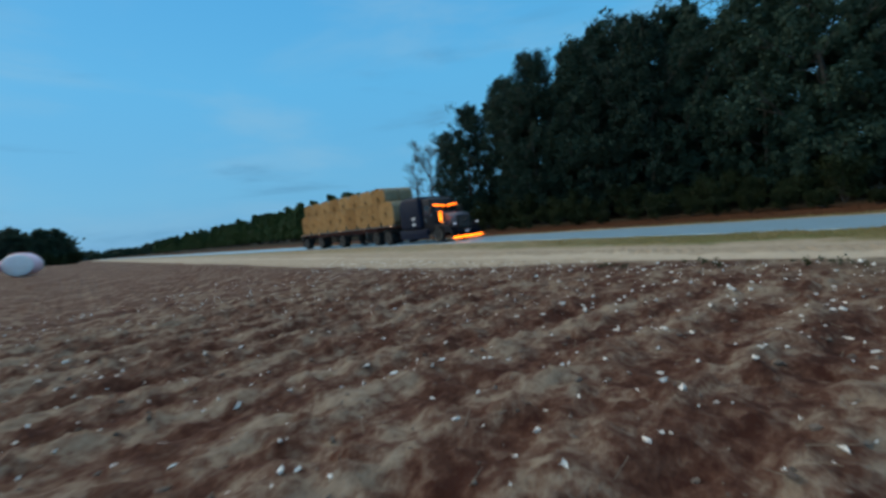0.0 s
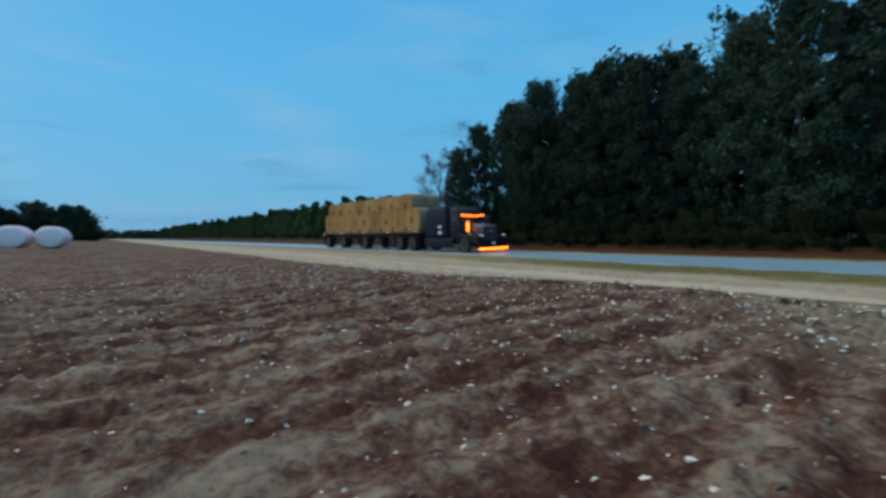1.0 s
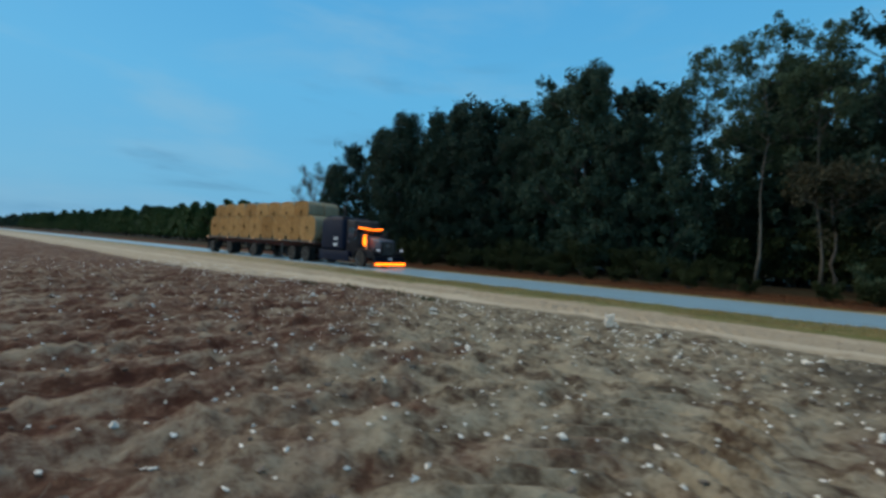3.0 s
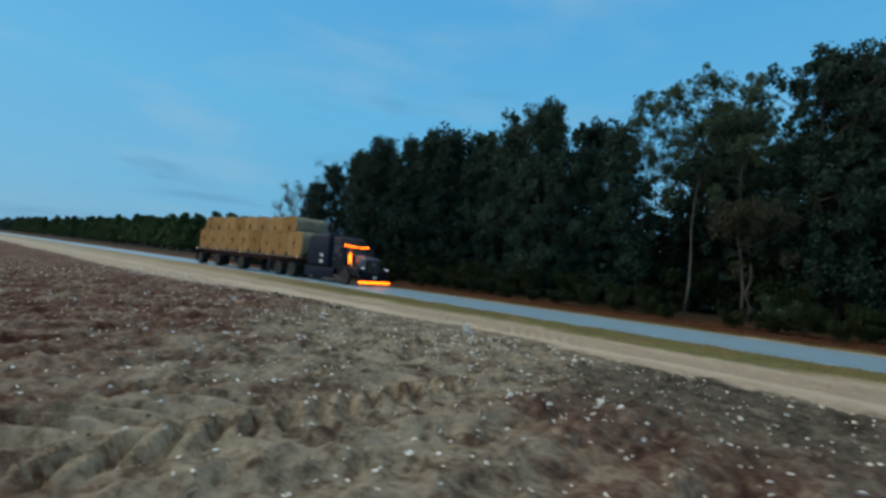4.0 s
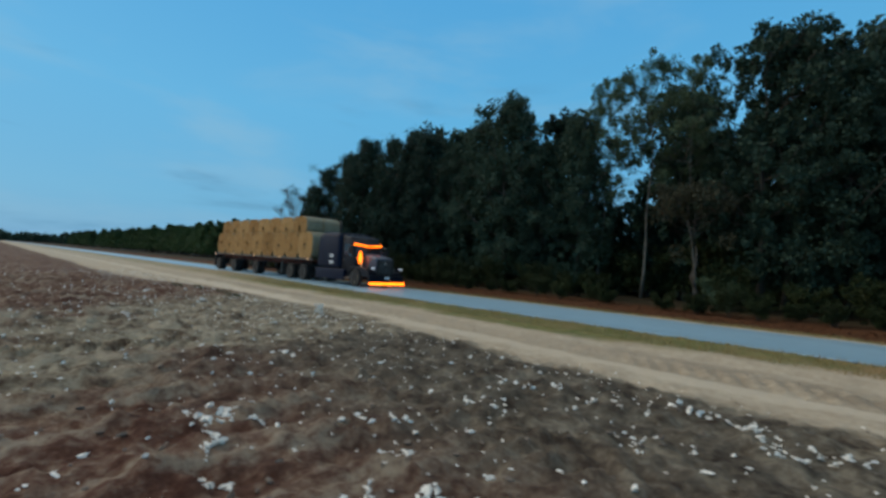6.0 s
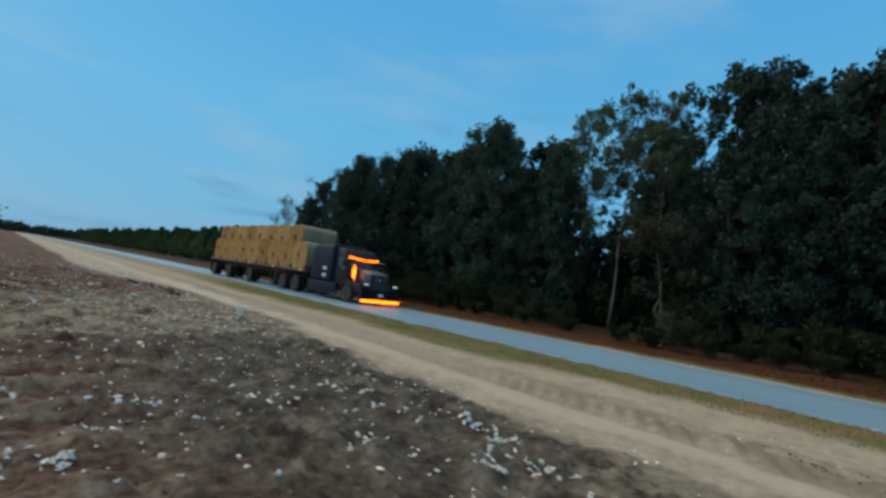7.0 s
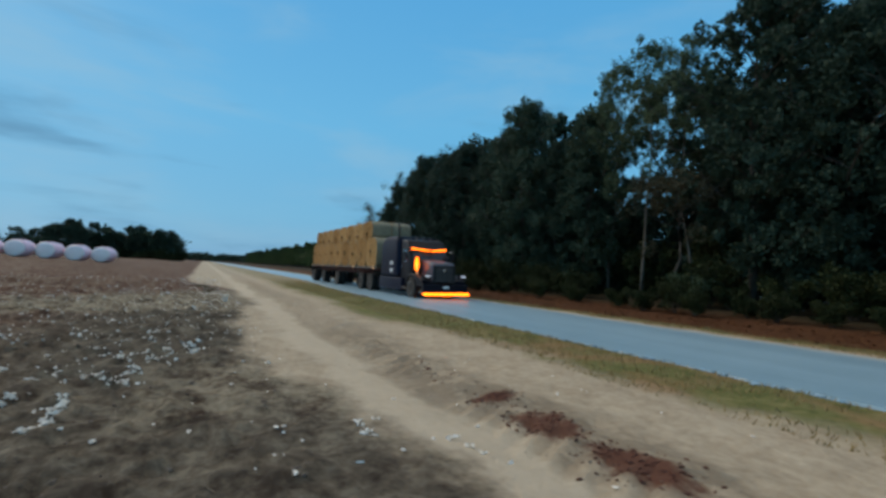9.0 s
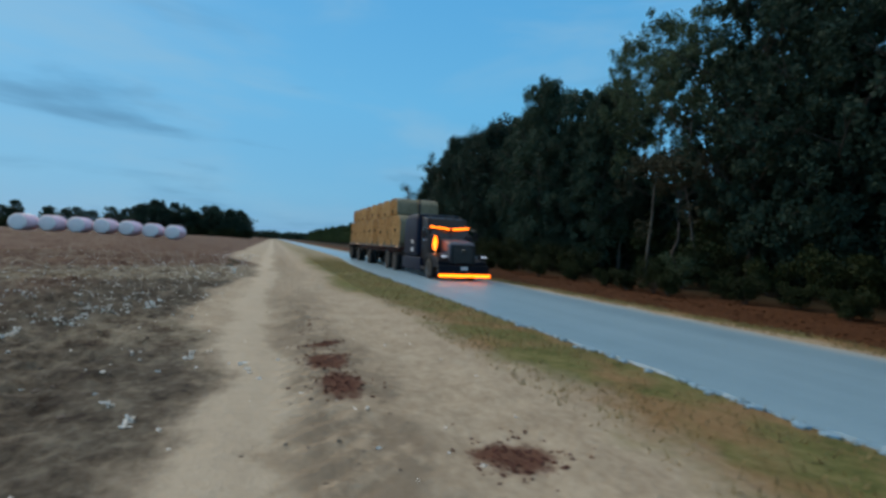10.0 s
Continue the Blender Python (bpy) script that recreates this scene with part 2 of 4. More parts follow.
def road_material():
    m, nt, b = material("asphalt", 0.4)
    c = n_coords(nt)
    sep = nt.nodes.new("ShaderNodeSeparateXYZ")
    link(nt, c, sep.inputs[0])
    fine, mid = n_noise(nt, c, 55, 3, 0.7), n_noise(nt, c, 0.9, 5, 0.6)
    lanes = n_noise(nt, n_coords(nt, "Object", (0.03, 1.6, 1)), 1.0, 3, 0.5)
    f = n_math(nt, "ADD", n_math(nt, "ADD", n_math(nt, "MULTIPLY", fine, 0.4), n_math(nt, "MULTIPLY", mid, 0.25)), n_math(nt, "MULTIPLY", lanes, 0.35))
    # grey asphalt with the sky's blue reflection mixed into its base colour
    col = n_ramp(nt, f, [(0.32, (0.17, 0.285, 0.365)), (0.5, (0.23, 0.37, 0.46)), (0.68, (0.30, 0.45, 0.54))])
    edge = n_math(nt, "MULTIPLY", n_step(nt, n_math(nt, "ADD", sep.outputs[1], n_math(nt, "MULTIPLY", mid, 0.5)), 1.45, 2.0), 0.55)
    link(nt, n_mix(nt, edge, col, (0.50, 0.47, 0.42)), b.inputs["Base Color"])
    n_bump(nt, fine, 0.35, 0.006, b)
    return m


def hay_material():
    m, nt, b = material("hay", 0.9)
    b.inputs["Specular IOR Level"].default_value = 0.2
    info = nt.nodes.new("ShaderNodeObjectInfo")
    straw = n_noise(nt, n_coords(nt, "Object", (9, 60, 34)), 1.0, 5, 0.7, 0.6)
    mid = n_noise(nt, n_coords(nt), 3.2, 5, 0.65)
    f = n_math(nt, "ADD", n_math(nt, "MULTIPLY", straw, 0.5), n_math(nt, "MULTIPLY", mid, 0.5))
    f = n_math(nt, "ADD", f, n_math(nt, "MULTIPLY", n_math(nt, "SUBTRACT", info.outputs["Random"], 0.5), 0.2))
    col = n_ramp(nt, f, [(0.30, (0.17, 0.080, 0.024)), (0.48, (0.37, 0.195, 0.068)), (0.68, (0.54, 0.325, 0.135))])
    link(nt, col, b.inputs["Base Color"])
    n_bump(nt, n_math(nt, "ADD", straw, n_noise(nt, n_coords(nt), 38, 4, 0.75)), 0.9, 0.03, b)
    return m


def netwrap_material():
    m, nt, b = material("weathered_hay_wrap", 0.75)
    straw = n_noise(nt, n_coords(nt, "Object", (30, 2.5, 30)), 1.0, 4, 0.65)
    col = n_ramp(nt, straw, [(0.3, (0.13, 0.12, 0.075)), (0.5, (0.235, 0.215, 0.14)), (0.7, (0.33, 0.30, 0.21))])
    link(nt, col, b.inputs["Base Color"])
    n_bump(nt, straw, 0.6, 0.02, b)
    return m


M = {
    "ground": ground_material(),
    "road": road_material(),
    "hay": hay_material(),
    "core": mottled("core_shade_straw", (0.05, 0.026, 0.010), (0.12, 0.065, 0.026), 14, 0.95, bump=0.6),
    "wrap": netwrap_material(),
    "bark": mottled("bark", (0.028, 0.024, 0.019), (0.095, 0.084, 0.07), 4.0, 0.9, bump=0.8, bscale=14, dist=0.02),
    "pale_bark": mottled("pale_bark", (0.06, 0.056, 0.046), (0.165, 0.155, 0.13), 3.0, 0.9, bump=0.6, bscale=18, dist=0.012),
    "leaf": foliage("leaves", (0.017, 0.036, 0.027), (0.060, 0.100, 0.066)),
    "light_leaf": foliage("lighter_leaves", (0.050, 0.085, 0.048), (0.125, 0.170, 0.100), 0.45),
    "shrub_leaf": foliage("shrub_leaves", (0.013, 0.022, 0.008), (0.042, 0.056, 0.020)),
    "dull_leaf": foliage("brownish_leaves", (0.030, 0.034, 0.020), (0.075, 0.072, 0.044)),
    "weed": foliage("weeds", (0.030, 0.042, 0.018), (0.080, 0.090, 0.038)),
    "needle": foliage("pine_needles", (0.030, 0.060, 0.022), (0.070, 0.115, 0.042)),
    "grass": foliage("dry_grass", (0.15, 0.12, 0.048), (0.36, 0.265, 0.125)),
    "dead_leaf": foliage("fallen_leaves", (0.05, 0.019, 0.009), (0.17, 0.075, 0.03)),
    "cotton": mottled("raw_cotton", (0.76, 0.72, 0.63), (0.92, 0.88, 0.81), 30, 0.95, bump=0.7, bscale=80, dist=0.01),
    "clod": mottled("dry_clods", (0.10, 0.075, 0.058), (0.28, 0.225, 0.175), 6, 0.95, bump=0.8, bscale=40, dist=0.015, by_object=0.2),
    "red_clod": mottled("red_clay", (0.060, 0.020, 0.012), (0.14, 0.052, 0.032), 7, 0.95, bump=0.9, bscale=40, dist=0.02),
    "stalk": mottled("dry_stalks", (0.11, 0.08, 0.055), (0.26, 0.21, 0.15), 9, 0.9),
    "face": mottled("packed_cotton", (0.84, 0.80, 0.80), (0.93, 0.90, 0.90), 3, 0.9, bump=0.4, bscale=20, dist=0.02),
    "pink": mottled("pink_film", (0.78, 0.48, 0.58), (0.90, 0.68, 0.75), 1.6, 0.35, bump=0.3, bscale=6, dist=0.03),
    "paint": mottled("navy_paint", (0.004, 0.005, 0.009), (0.008, 0.009, 0.016), 2.5, 0.42, spec=0.22),
    "bonnet_paint": mottled("grey_blue_paint", (0.055, 0.068, 0.095), (0.085, 0.10, 0.135), 2.0, 0.35),
    "sleeper_paint": mottled("slate_blue_paint", (0.004, 0.007, 0.020), (0.008, 0.014, 0.036), 1.6, 0.5, spec=0.14),
    "black": mottled("black_plastic", (0.008, 0.008, 0.009), (0.020, 0.020, 0.022), 8, 0.6),
    "rubber": mottled("tyre_rubber", (0.007, 0.007, 0.007), (0.020, 0.019, 0.018), 6, 0.85, bump=0.4, bscale=60, dist=0.005),
    "steel": mottled("dull_steel", (0.10, 0.10, 0.10), (0.24, 0.23, 0.22), 5, 0.5, 0.7),
    "chrome": mottled("chrome", (0.55, 0.56, 0.58), (0.72, 0.73, 0.75), 5, 0.16, 1.0),
    "rust_frame": mottled("red_oxide_frame", (0.085, 0.016, 0.012), (0.16, 0.035, 0.025), 4, 0.6),
    "deck": mottled("worn_deck", (0.10, 0.075, 0.05), (0.22, 0.17, 0.12), 5, 0.85, bump=0.4),
    "rail": mottled("dull_rail", (0.05, 0.04, 0.038), (0.12, 0.10, 0.09), 6, 0.6),
    "white": mottled("white_lettering", (0.62, 0.63, 0.65), (0.80, 0.80, 0.80), 9, 0.5),
    "glass": material("dark_glass", 0.05, 0.0, (0.015, 0.018, 0.022))[0],
    "amber": glow("amber_lamp", (1.0, 0.17, 0.006), 5.5),
    "amber_soft": glow("marker_lamp", (1.0, 0.55, 0.26), 1.1),
    "lens": glow("headlamp_lens", (0.85, 0.90, 1.0), 0.55),
}


# ---------------------------------------------------------------- mesh helpers
def link_mesh(name, bm, mat, smooth=False):
    me = bpy.data.meshes.new(name)
    bm.to_mesh(me)
    bm.free()
    me.materials.append(mat)
    if smooth:
        me.shade_smooth()
    return new(name, me)


def part(name, bm, mat, parent, label="", smooth=False):
    ob = link_mesh(name, bm, mat, smooth)
    ob.parent = parent
    return tagged(ob, label)


def quick(name, verts, faces, mat, smooth=False):
    me = bpy.data.meshes.new(name)
    me.from_pydata(verts if isinstance(verts, list) else verts.tolist(), [], faces if isinstance(faces, list) else faces.tolist())
    me.materials.append(mat)
    if smooth:
        me.shade_smooth()
    return new(name, me)


def box(bm, x0, x1, y0, y1, z0, z1, bevel=0.01, seg=1):
    made = bmesh.ops.create_cube(bm, size=1.0, matrix=Matrix.Translation(((x0 + x1) / 2, (y0 + y1) / 2, (z0 + z1) / 2)) @ Matrix.Diagonal((x1 - x0, y1 - y0, z1 - z0, 1)))
    if bevel:
        edges = list({e for v in made["verts"] for e in v.link_edges})
        bmesh.ops.bevel(bm, geom=edges, offset=bevel, segments=seg, affect="EDGES", profile=0.5)
    return bm


def ring(bm, p, axis, r, seg):
    q = Vector(axis).to_track_quat("Z", "Y")
    return [bm.verts.new(Vector(p) + q @ Vector((r * math.cos(2 * math.pi * i / seg), r * math.sin(2 * math.pi * i / seg), 0))) for i in range(seg)]


def tube(bm, points, radii, seg=10, caps=True):
    rings = []
    for i, p in enumerate(points):
        d = Vector(points[min(i + 1, len(points) - 1)]) - Vector(points[max(i - 1, 0)])
        rings.append(ring(bm, p, d, radii[i], seg))
    for a, b in zip(rings, rings[1:]):
        # line the rings up so that the tube does not twist
        k = min(range(seg), key=lambda s: (a[0].co - b[s].co).length)
        for i in range(seg):
            bm.faces.new((a[i], a[(i + 1) % seg], b[(i + 1 + k) % seg], b[(i + k) % seg]))
    if caps:
        bm.faces.new(rings[0][::-1])
        bm.faces.new(rings[-1])
    return bm


def slab(bm, outline, y0, y1, bevel=0.0, seg=2):
    """A side outline (x, z) drawn out from y0 to y1."""
    a = [bm.verts.new((x, y0, z)) for x, z in outline]
    b = [bm.verts.new((x, y1, z)) for x, z in outline]
    n = len(outline)
    faces = [bm.faces.new(a), bm.faces.new(b[::-1])]
    for i in range(n):
        faces.append(bm.faces.new((a[i], b[i], b[(i + 1) % n], a[(i + 1) % n])))
    bmesh.ops.recalc_face_normals(bm, faces=faces)
    if bevel:
        bmesh.ops.bevel(bm, geom=list({e for f in faces for e in f.edges}), offset=bevel, segments=seg, affect="EDGES", profile=0.5)
    return bm


def lathe(bm, profile, seg=28):
    """A profile (radius, y) turned round the y axis."""
    rings = [[bm.verts.new((r * math.cos(2 * math.pi * i / seg), y, r * math.sin(2 * math.pi * i / seg))) for i in range(seg)] for r, y in profile]
    for a, b in zip(rings, rings[1:]):
        for i in range(seg):
            bm.faces.new((a[i], a[(i + 1) % seg], b[(i + 1) % seg], b[i]))
    for r, c in ((rings[0], profile[0]), (rings[-1], profile[-1])):
        if c[0] > 1e-4:
            bm.faces.new(r)
    bmesh.ops.recalc_face_normals(bm, faces=bm.faces)
    return bm


def lattice(shape_seed):
    return np.random.RandomState(shape_seed).rand(512, 512)


LAT = [lattice(s) for s in range(11, 15)]


def vnoise(x, y, scale, k=0):
    """Smooth value noise of 0 to 1 on arrays."""
    u, v = x * scale + 1000.0 + 17.3 * k, y * scale + 1000.0 - 9.1 * k
    iu, iv = np.floor(u).astype(int), np.floor(v).astype(int)
    fu, fv = u - iu, v - iv
    fu, fv = fu * fu * (3 - 2 * fu), fv * fv * (3 - 2 * fv)
    g = LAT[k % 4]
    a, b = g[iu % 512, iv % 512], g[(iu + 1) % 512, iv % 512]
    c, d = g[iu % 512, (iv + 1) % 512], g[(iu + 1) % 512, (iv + 1) % 512]
    return (a * (1 - fu) + b * fu) * (1 - fv) + (c * (1 - fu) + d * fu) * fv


def sstep(v, a, b):
    t = np.clip((v - a) / (b - a), 0, 1)
    return t * t * (3 - 2 * t)


ROAD_NEAR, ROAD_FAR = -2.95, 1.95


def near_edge(x):
    """The road's near edge: dust and dry grass lie over it farther back."""
    return ROAD_NEAR + 1.15 * sstep(-np.asarray(x, float), -30.0, -8.0)


def headland(x):
    """How far the sandy track widens into the field farther back."""
    return 2.4 * sstep(-np.asarray(x, float), -29.0, -17.5)


def ground_z(x, y):
    """Height of the ground on arrays (x along the road, y across it)."""
    x, y = np.asarray(x, float), np.asarray(y, float)
    base = -0.0025 * np.minimum(y + 5, 0)
    base = np.minimum(base, 0.1) + 0.22 * sstep(y, 6.5, 12.0) + 0.9 * sstep(-y, 13.0, 34.0) * sstep(-x, -12.0, 14.0)
    yy = y + (vnoise(x, y, 0.22, 1) - 0.5) * 1.2
    ye = yy + headland(x)
    field = sstep(-ye, 8.9, 10.6)
    track = sstep(ye, -9.4, -8.6) * sstep(-yy, 4.6, 5.4)
    # furrows run almost square to the road
    u = x * math.cos(radians(FURROW_TURN)) - y * math.sin(radians(FURROW_TURN))
    w = u + 0.16 * (vnoise(x, y, 0.5, 2) - 0.5)
    furrow = 0.052 * np.sin(2 * math.pi * w / FURROW) * sstep(-yy, 11.5, 15.0) * (0.4 + 0.9 * vnoise(x, y, 0.3, 3))
    clods = (vnoise(x, y, 2.4, 0) - 0.5) * 0.045 + (vnoise(x, y, 4.6, 1) - 0.5) * 0.055 + (vnoise(x, y, 9.7, 3) - 0.5) * 0.065 + np.maximum(vnoise(x, y, 7.0, 2) - 0.5, 0) * 0.16
    ruts = -0.045 * np.exp(-((yy + 8.15) / 0.32) ** 2) - 0.035 * np.exp(-((yy + 6.1) / 0.4) ** 2) + 0.03 * np.exp(-((yy + 7.2) / 0.4) ** 2)
    # tread marks left by a tractor on the headland
    lugs = 0.022 * np.sign(np.sin(2 * math.pi * (x + np.abs(y + 12.6) * 0.9) / 0.34)) * np.exp(-((y + 12.6 - 0.02 * (x - 38)) / 0.38) ** 4)
    # a second, deeper tread mark that crosses the headland: two rows of slanting bars
    dx = x - 37.25 - 0.05 * np.sin(0.8 * y)
    bars = np.sin(2 * math.pi * (y + 0.8 * np.abs(dx)) / 0.33)
    mark = np.exp(-((np.abs(dx) - 0.36) / 0.27) ** 6) * sstep(y, -18.5, -17.5) * sstep(-y, 12.9, 13.6)
    deep = (0.085 * np.clip(bars * 2.5, -1, 1) - 0.03) * mark
    lugs = lugs * sstep(x, 38.5, 40) + deep
    mark = np.maximum(mark, 0.8 * np.exp(-(dx / 0.7) ** 6) * sstep(y, -18.5, -17.5) * sstep(-y, 12.9, 13.6))
    treads = 0.022 * np.clip(2 * np.sin(2 * math.pi * (x + 0.5 * y) / 0.31), -1, 1) * np.exp(-((y + 7.5) / 0.3) ** 4) * sstep(vnoise(x, y, 0.8, 2), 0.3, 0.55)
    rough = (vnoise(x, y, 3.1, 3) - 0.5) * 0.03 + (vnoise(x, y, 7.7, 2) - 0.5) * 0.018
    mid = rough * (0.6 + 1.6 * np.exp(-((yy + 7.2) / 0.5) ** 2))
    verge = (vnoise(x, y, 1.7, 1) - 0.5) * 0.05
    side = 1 - field - track
    z = base + field * ((furrow + clods) * (1 - 0.92 * mark) + lugs) + track * (ruts + mid + treads) + np.clip(side, 0, 1) * verge
    # the road's bed lies a little lower than the slab on it
    bed = sstep(y - near_edge(x), -0.25, 0.15) * sstep(-y, -(ROAD_FAR + 0.25), -(ROAD_FAR - 0.15))
    z = z * (1 - bed) - 0.06 * bed
    near = sstep(x, -60, 0) * sstep(-x, -110, -75) * sstep(y, -80, -30)
    return z * near + base * (1 - near) * (1 - bed) - 0.06 * bed * (1 - near)


def at(x, y):
    return float(ground_z(np.array([x]), np.array([y]))[0])


# ---------------------------------------------------------------- ground and road
def spaced(fine0, fine1, step, far, grow=1.16):
    mid = list(np.arange(fine0, fine1, step))
    out, s, v = [], step, fine1
    while v < far:
        out.append(v)
        s *= grow
        v += s
    lo, s, v = [], step, fine0 - step
    while v > -far:
        lo.append(v)
        s *= grow
        v -= s
    return np.array([-far] + lo[::-1] + mid + out + [far])


def build_ground():
    xs, ys = spaced(20.0, 56.0, 0.065, 3000.0), spaced(-22.0, -3.0, 0.06, 3000.0)
    gx, gy = np.meshgrid(xs, ys, indexing="ij")
    gz = ground_z(gx.ravel(), gy.ravel())
    verts = np.stack([gx.ravel(), gy.ravel(), gz], 1)
    nx, ny = len(xs), len(ys)
    i = (np.arange(nx - 1)[:, None] * ny + np.arange(ny - 1)[None, :]).ravel()
    faces = np.stack([i, i + ny, i + ny + 1, i + 1], 1)
    me = bpy.data.meshes.new("ground")
    me.vertices.add(len(verts))
    me.vertices.foreach_set("co", verts.ravel())
    me.loops.add(faces.size)
    me.loops.foreach_set("vertex_index", faces.ravel().astype(np.int32))
    me.polygons.add(len(faces))
    me.polygons.foreach_set("loop_start", np.arange(0, faces.size, 4, dtype=np.int32))
    me.update(calc_edges=True)
    me.validate()
    me.shade_smooth()
    me.materials.append(M["ground"])
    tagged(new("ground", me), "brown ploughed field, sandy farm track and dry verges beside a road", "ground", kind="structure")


def build_road():
    rng = np.random.RandomState(5)
    xs = np.concatenate([np.arange(-2500, -60, 40.0), np.arange(-60, 20, 1.0), np.arange(20, 75, 0.16), np.arange(75, 2500, 40.0)])
    verts, faces = [], []
    ys = np.linspace(0, 1, 9)
    for x in xs:
        fine = 20 <= x <= 75
        wob = (float(vnoise(np.array([x]), np.array([1.0]), 1.6, 0)[0]) - 0.5) * 0.16 + (rng.rand() - 0.5) * (0.07 if fine else 0)
        wob2 = (float(vnoise(np.array([x]), np.array([9.0]), 0.9, 1)[0]) - 0.5) * 0.25
        y0, y1 = float(near_edge(x)) + wob, ROAD_FAR + wob2
        verts.append((x, y0 - 0.03, -0.05))
        for k in ys:
            y = y0 + (y1 - y0) * k
            verts.append((x, y, 0.035 * (1 - (2 * k - 1) ** 2) - 0.005))
        verts.append((x, y1 + 0.03, -0.05))
    n = len(ys) + 2
    for i in range(len(xs) - 1):
        for k in range(n - 1):
            faces.append((i * n + k, (i + 1) * n + k, (i + 1) * n + k + 1, i * n + k + 1))
    ob = quick("road", verts, faces, M["road"])
    tagged(ob, "pale worn grey asphalt country road tinted with the sky's blue", "road", kind="structure")
    # broken pieces of asphalt along the crumbling near edge
    bm = bmesh.new()
    for _ in range(260):
        x = 30 + rng.rand() * 32
        y = ROAD_NEAR - 0.02 - abs(rng.randn()) * 0.09
        s = 0.03 + 0.07 * rng.rand()
        bmesh.ops.create_icosphere(bm, subdivisions=1, radius=s, matrix=pose(x, y, at(x, y) + s * 0.1, 0, 0, rng.rand() * 360) @ Matrix.Diagonal((1.4, 0.8, 0.5, 1)))
    tagged(link_mesh("asphalt_crumbs", bm, M["road"]), "broken crumbs of pale asphalt along a road edge", "rubble", kind="stuff")


# ---------------------------------------------------------------- trees
def leaf_cloud(rng, centers, radii, count, size, squash=0.8):
    """Small leaf blades scattered round clump centres: arrays of vertices and faces."""
    k = rng.randint(0, len(centers), count)
    d = rng.randn(count, 3)
    d /= np.linalg.norm(d, axis=1, keepdims=True)
    d *= (rng.rand(count, 1) ** 0.45) * radii[k][:, None]
    d[:, 2] *= squash
    p = centers[k] + d
    u = rng.randn(count, 3)
    u /= np.linalg.norm(u, axis=1, keepdims=True)
    w = np.cross(u, rng.randn(count, 3))
    w /= np.linalg.norm(w, axis=1, keepdims=True)
    s = size * (0.6 + 0.8 * rng.rand(count, 1))
    v = np.stack([p - u * s * 0.62, p + w * s * 0.42 + u * s * 0.3, p - w * s * 0.42 + u * s * 0.3], 1).reshape(-1, 3)
    f = np.arange(count * 3).reshape(-1, 3)
    return v, f


def make_tree(seed, height, spread, leaves, leaf, bark, size=0.26, low=0.22, label="", clumps=70, trunk_r=0.2, name="tree", dense=0.0, puff=0.27, point=0.5):
    rng = np.random.RandomState(seed)
    root = new(name)
    bm = bmesh.new()
    pts, rad, x, y = [], [], 0.0, 0.0
    for i in range(9):
        f = i / 8
        pts.append((x, y, height * 0.9 * f - (0.1 if i == 0 else 0)))
        rad.append(trunk_r * (1.35 if i == 0 else 1.0) * (1 - 0.88 * f))
        x += rng.randn() * 0.12
        y += rng.randn() * 0.12
    tube(bm, pts, rad, 9)
    tips = []
    limbs = 17
    for i in range(limbs):
        f = low + (0.93 - low) * (i + rng.rand() * 0.7) / limbs
        j = min(int(f / 0.9 * 8), 7)
        s = Vector(pts[j]).lerp(Vector(pts[j + 1]), f / 0.9 * 8 - j if f / 0.9 * 8 - j < 1 else 1.0)
        a = 2.4 * i + rng.rand() * 1.1
        ln = spread * (0.55 + 0.6 * rng.rand()) * (1.1 - 0.75 * max(0, (f - 0.45) / 0.5)) * (0.75 + 0.35 * min(1, f / 0.4))
        rise = 0.35 + 0.5 * rng.rand()
        p1 = s + Vector((math.cos(a) * ln * 0.5, math.sin(a) * ln * 0.5, ln * rise * 0.35))
        p2 = s + Vector((math.cos(a + 0.2) * ln, math.sin(a + 0.2) * ln, ln * rise))
        r = max(0.03, trunk_r * (1 - 0.85 * f) * 0.55)
        tube(bm, [s, p1, p2], [r, r * 0.62, 0.014], 6, False)
        tips += [p2, p1.lerp(p2, 0.5)]
        for k in range(3):
            b = a + (k - 1) * 0.8 + rng.randn() * 0.2
            q = p1.lerp(p2, 0.2 + 0.3 * k)
            q2 = q + Vector((math.cos(b) * ln * 0.4, math.sin(b) * ln * 0.4, ln * (0.12 + 0.25 * rng.rand())))
            tube(bm, [q, q2], [r * 0.4, 0.01], 5, False)
            tips.append(q2)
    tips.append(Vector(pts[-1]) + Vector((0, 0, height * 0.06)))
    part("trunk", bm, bark, root, smooth=True)
    tips = np.array([tuple(t) for t in tips])
    pick = rng.randint(0, len(tips), clumps)
    cen = tips[pick] + rng.randn(clumps, 3) * np.array([0.35, 0.35, 0.3]) * spread * 0.3
    fill = rng.rand(clumps) < dense
    fz = low * 0.6 + (0.97 - low * 0.6) * rng.rand(clumps)
    ang = rng.rand(clumps) * 6.283
    fr = spread * 0.92 * np.sqrt(rng.rand(clumps)) * np.clip(1.35 * np.maximum(1.04 - fz, 0) ** point, 0.08, 1) * (0.72 + 0.28 * np.minimum(fz / 0.35, 1))
    body = np.stack([np.cos(ang) * fr, np.sin(ang) * fr, fz * height], 1)
    cen = np.where(fill[:, None], body, cen)
    cen[:, 2] = np.minimum(cen[:, 2], height - 0.4)
    rr = (0.25 + 0.55 * rng.rand(clumps)) * spread * puff
    v, f = leaf_cloud(rng, cen, rr, leaves, size, 1.15)
    crown = quick("crown", v, f, leaf)
    crown.parent = root
    tagged(root, label, "tree")
    return root


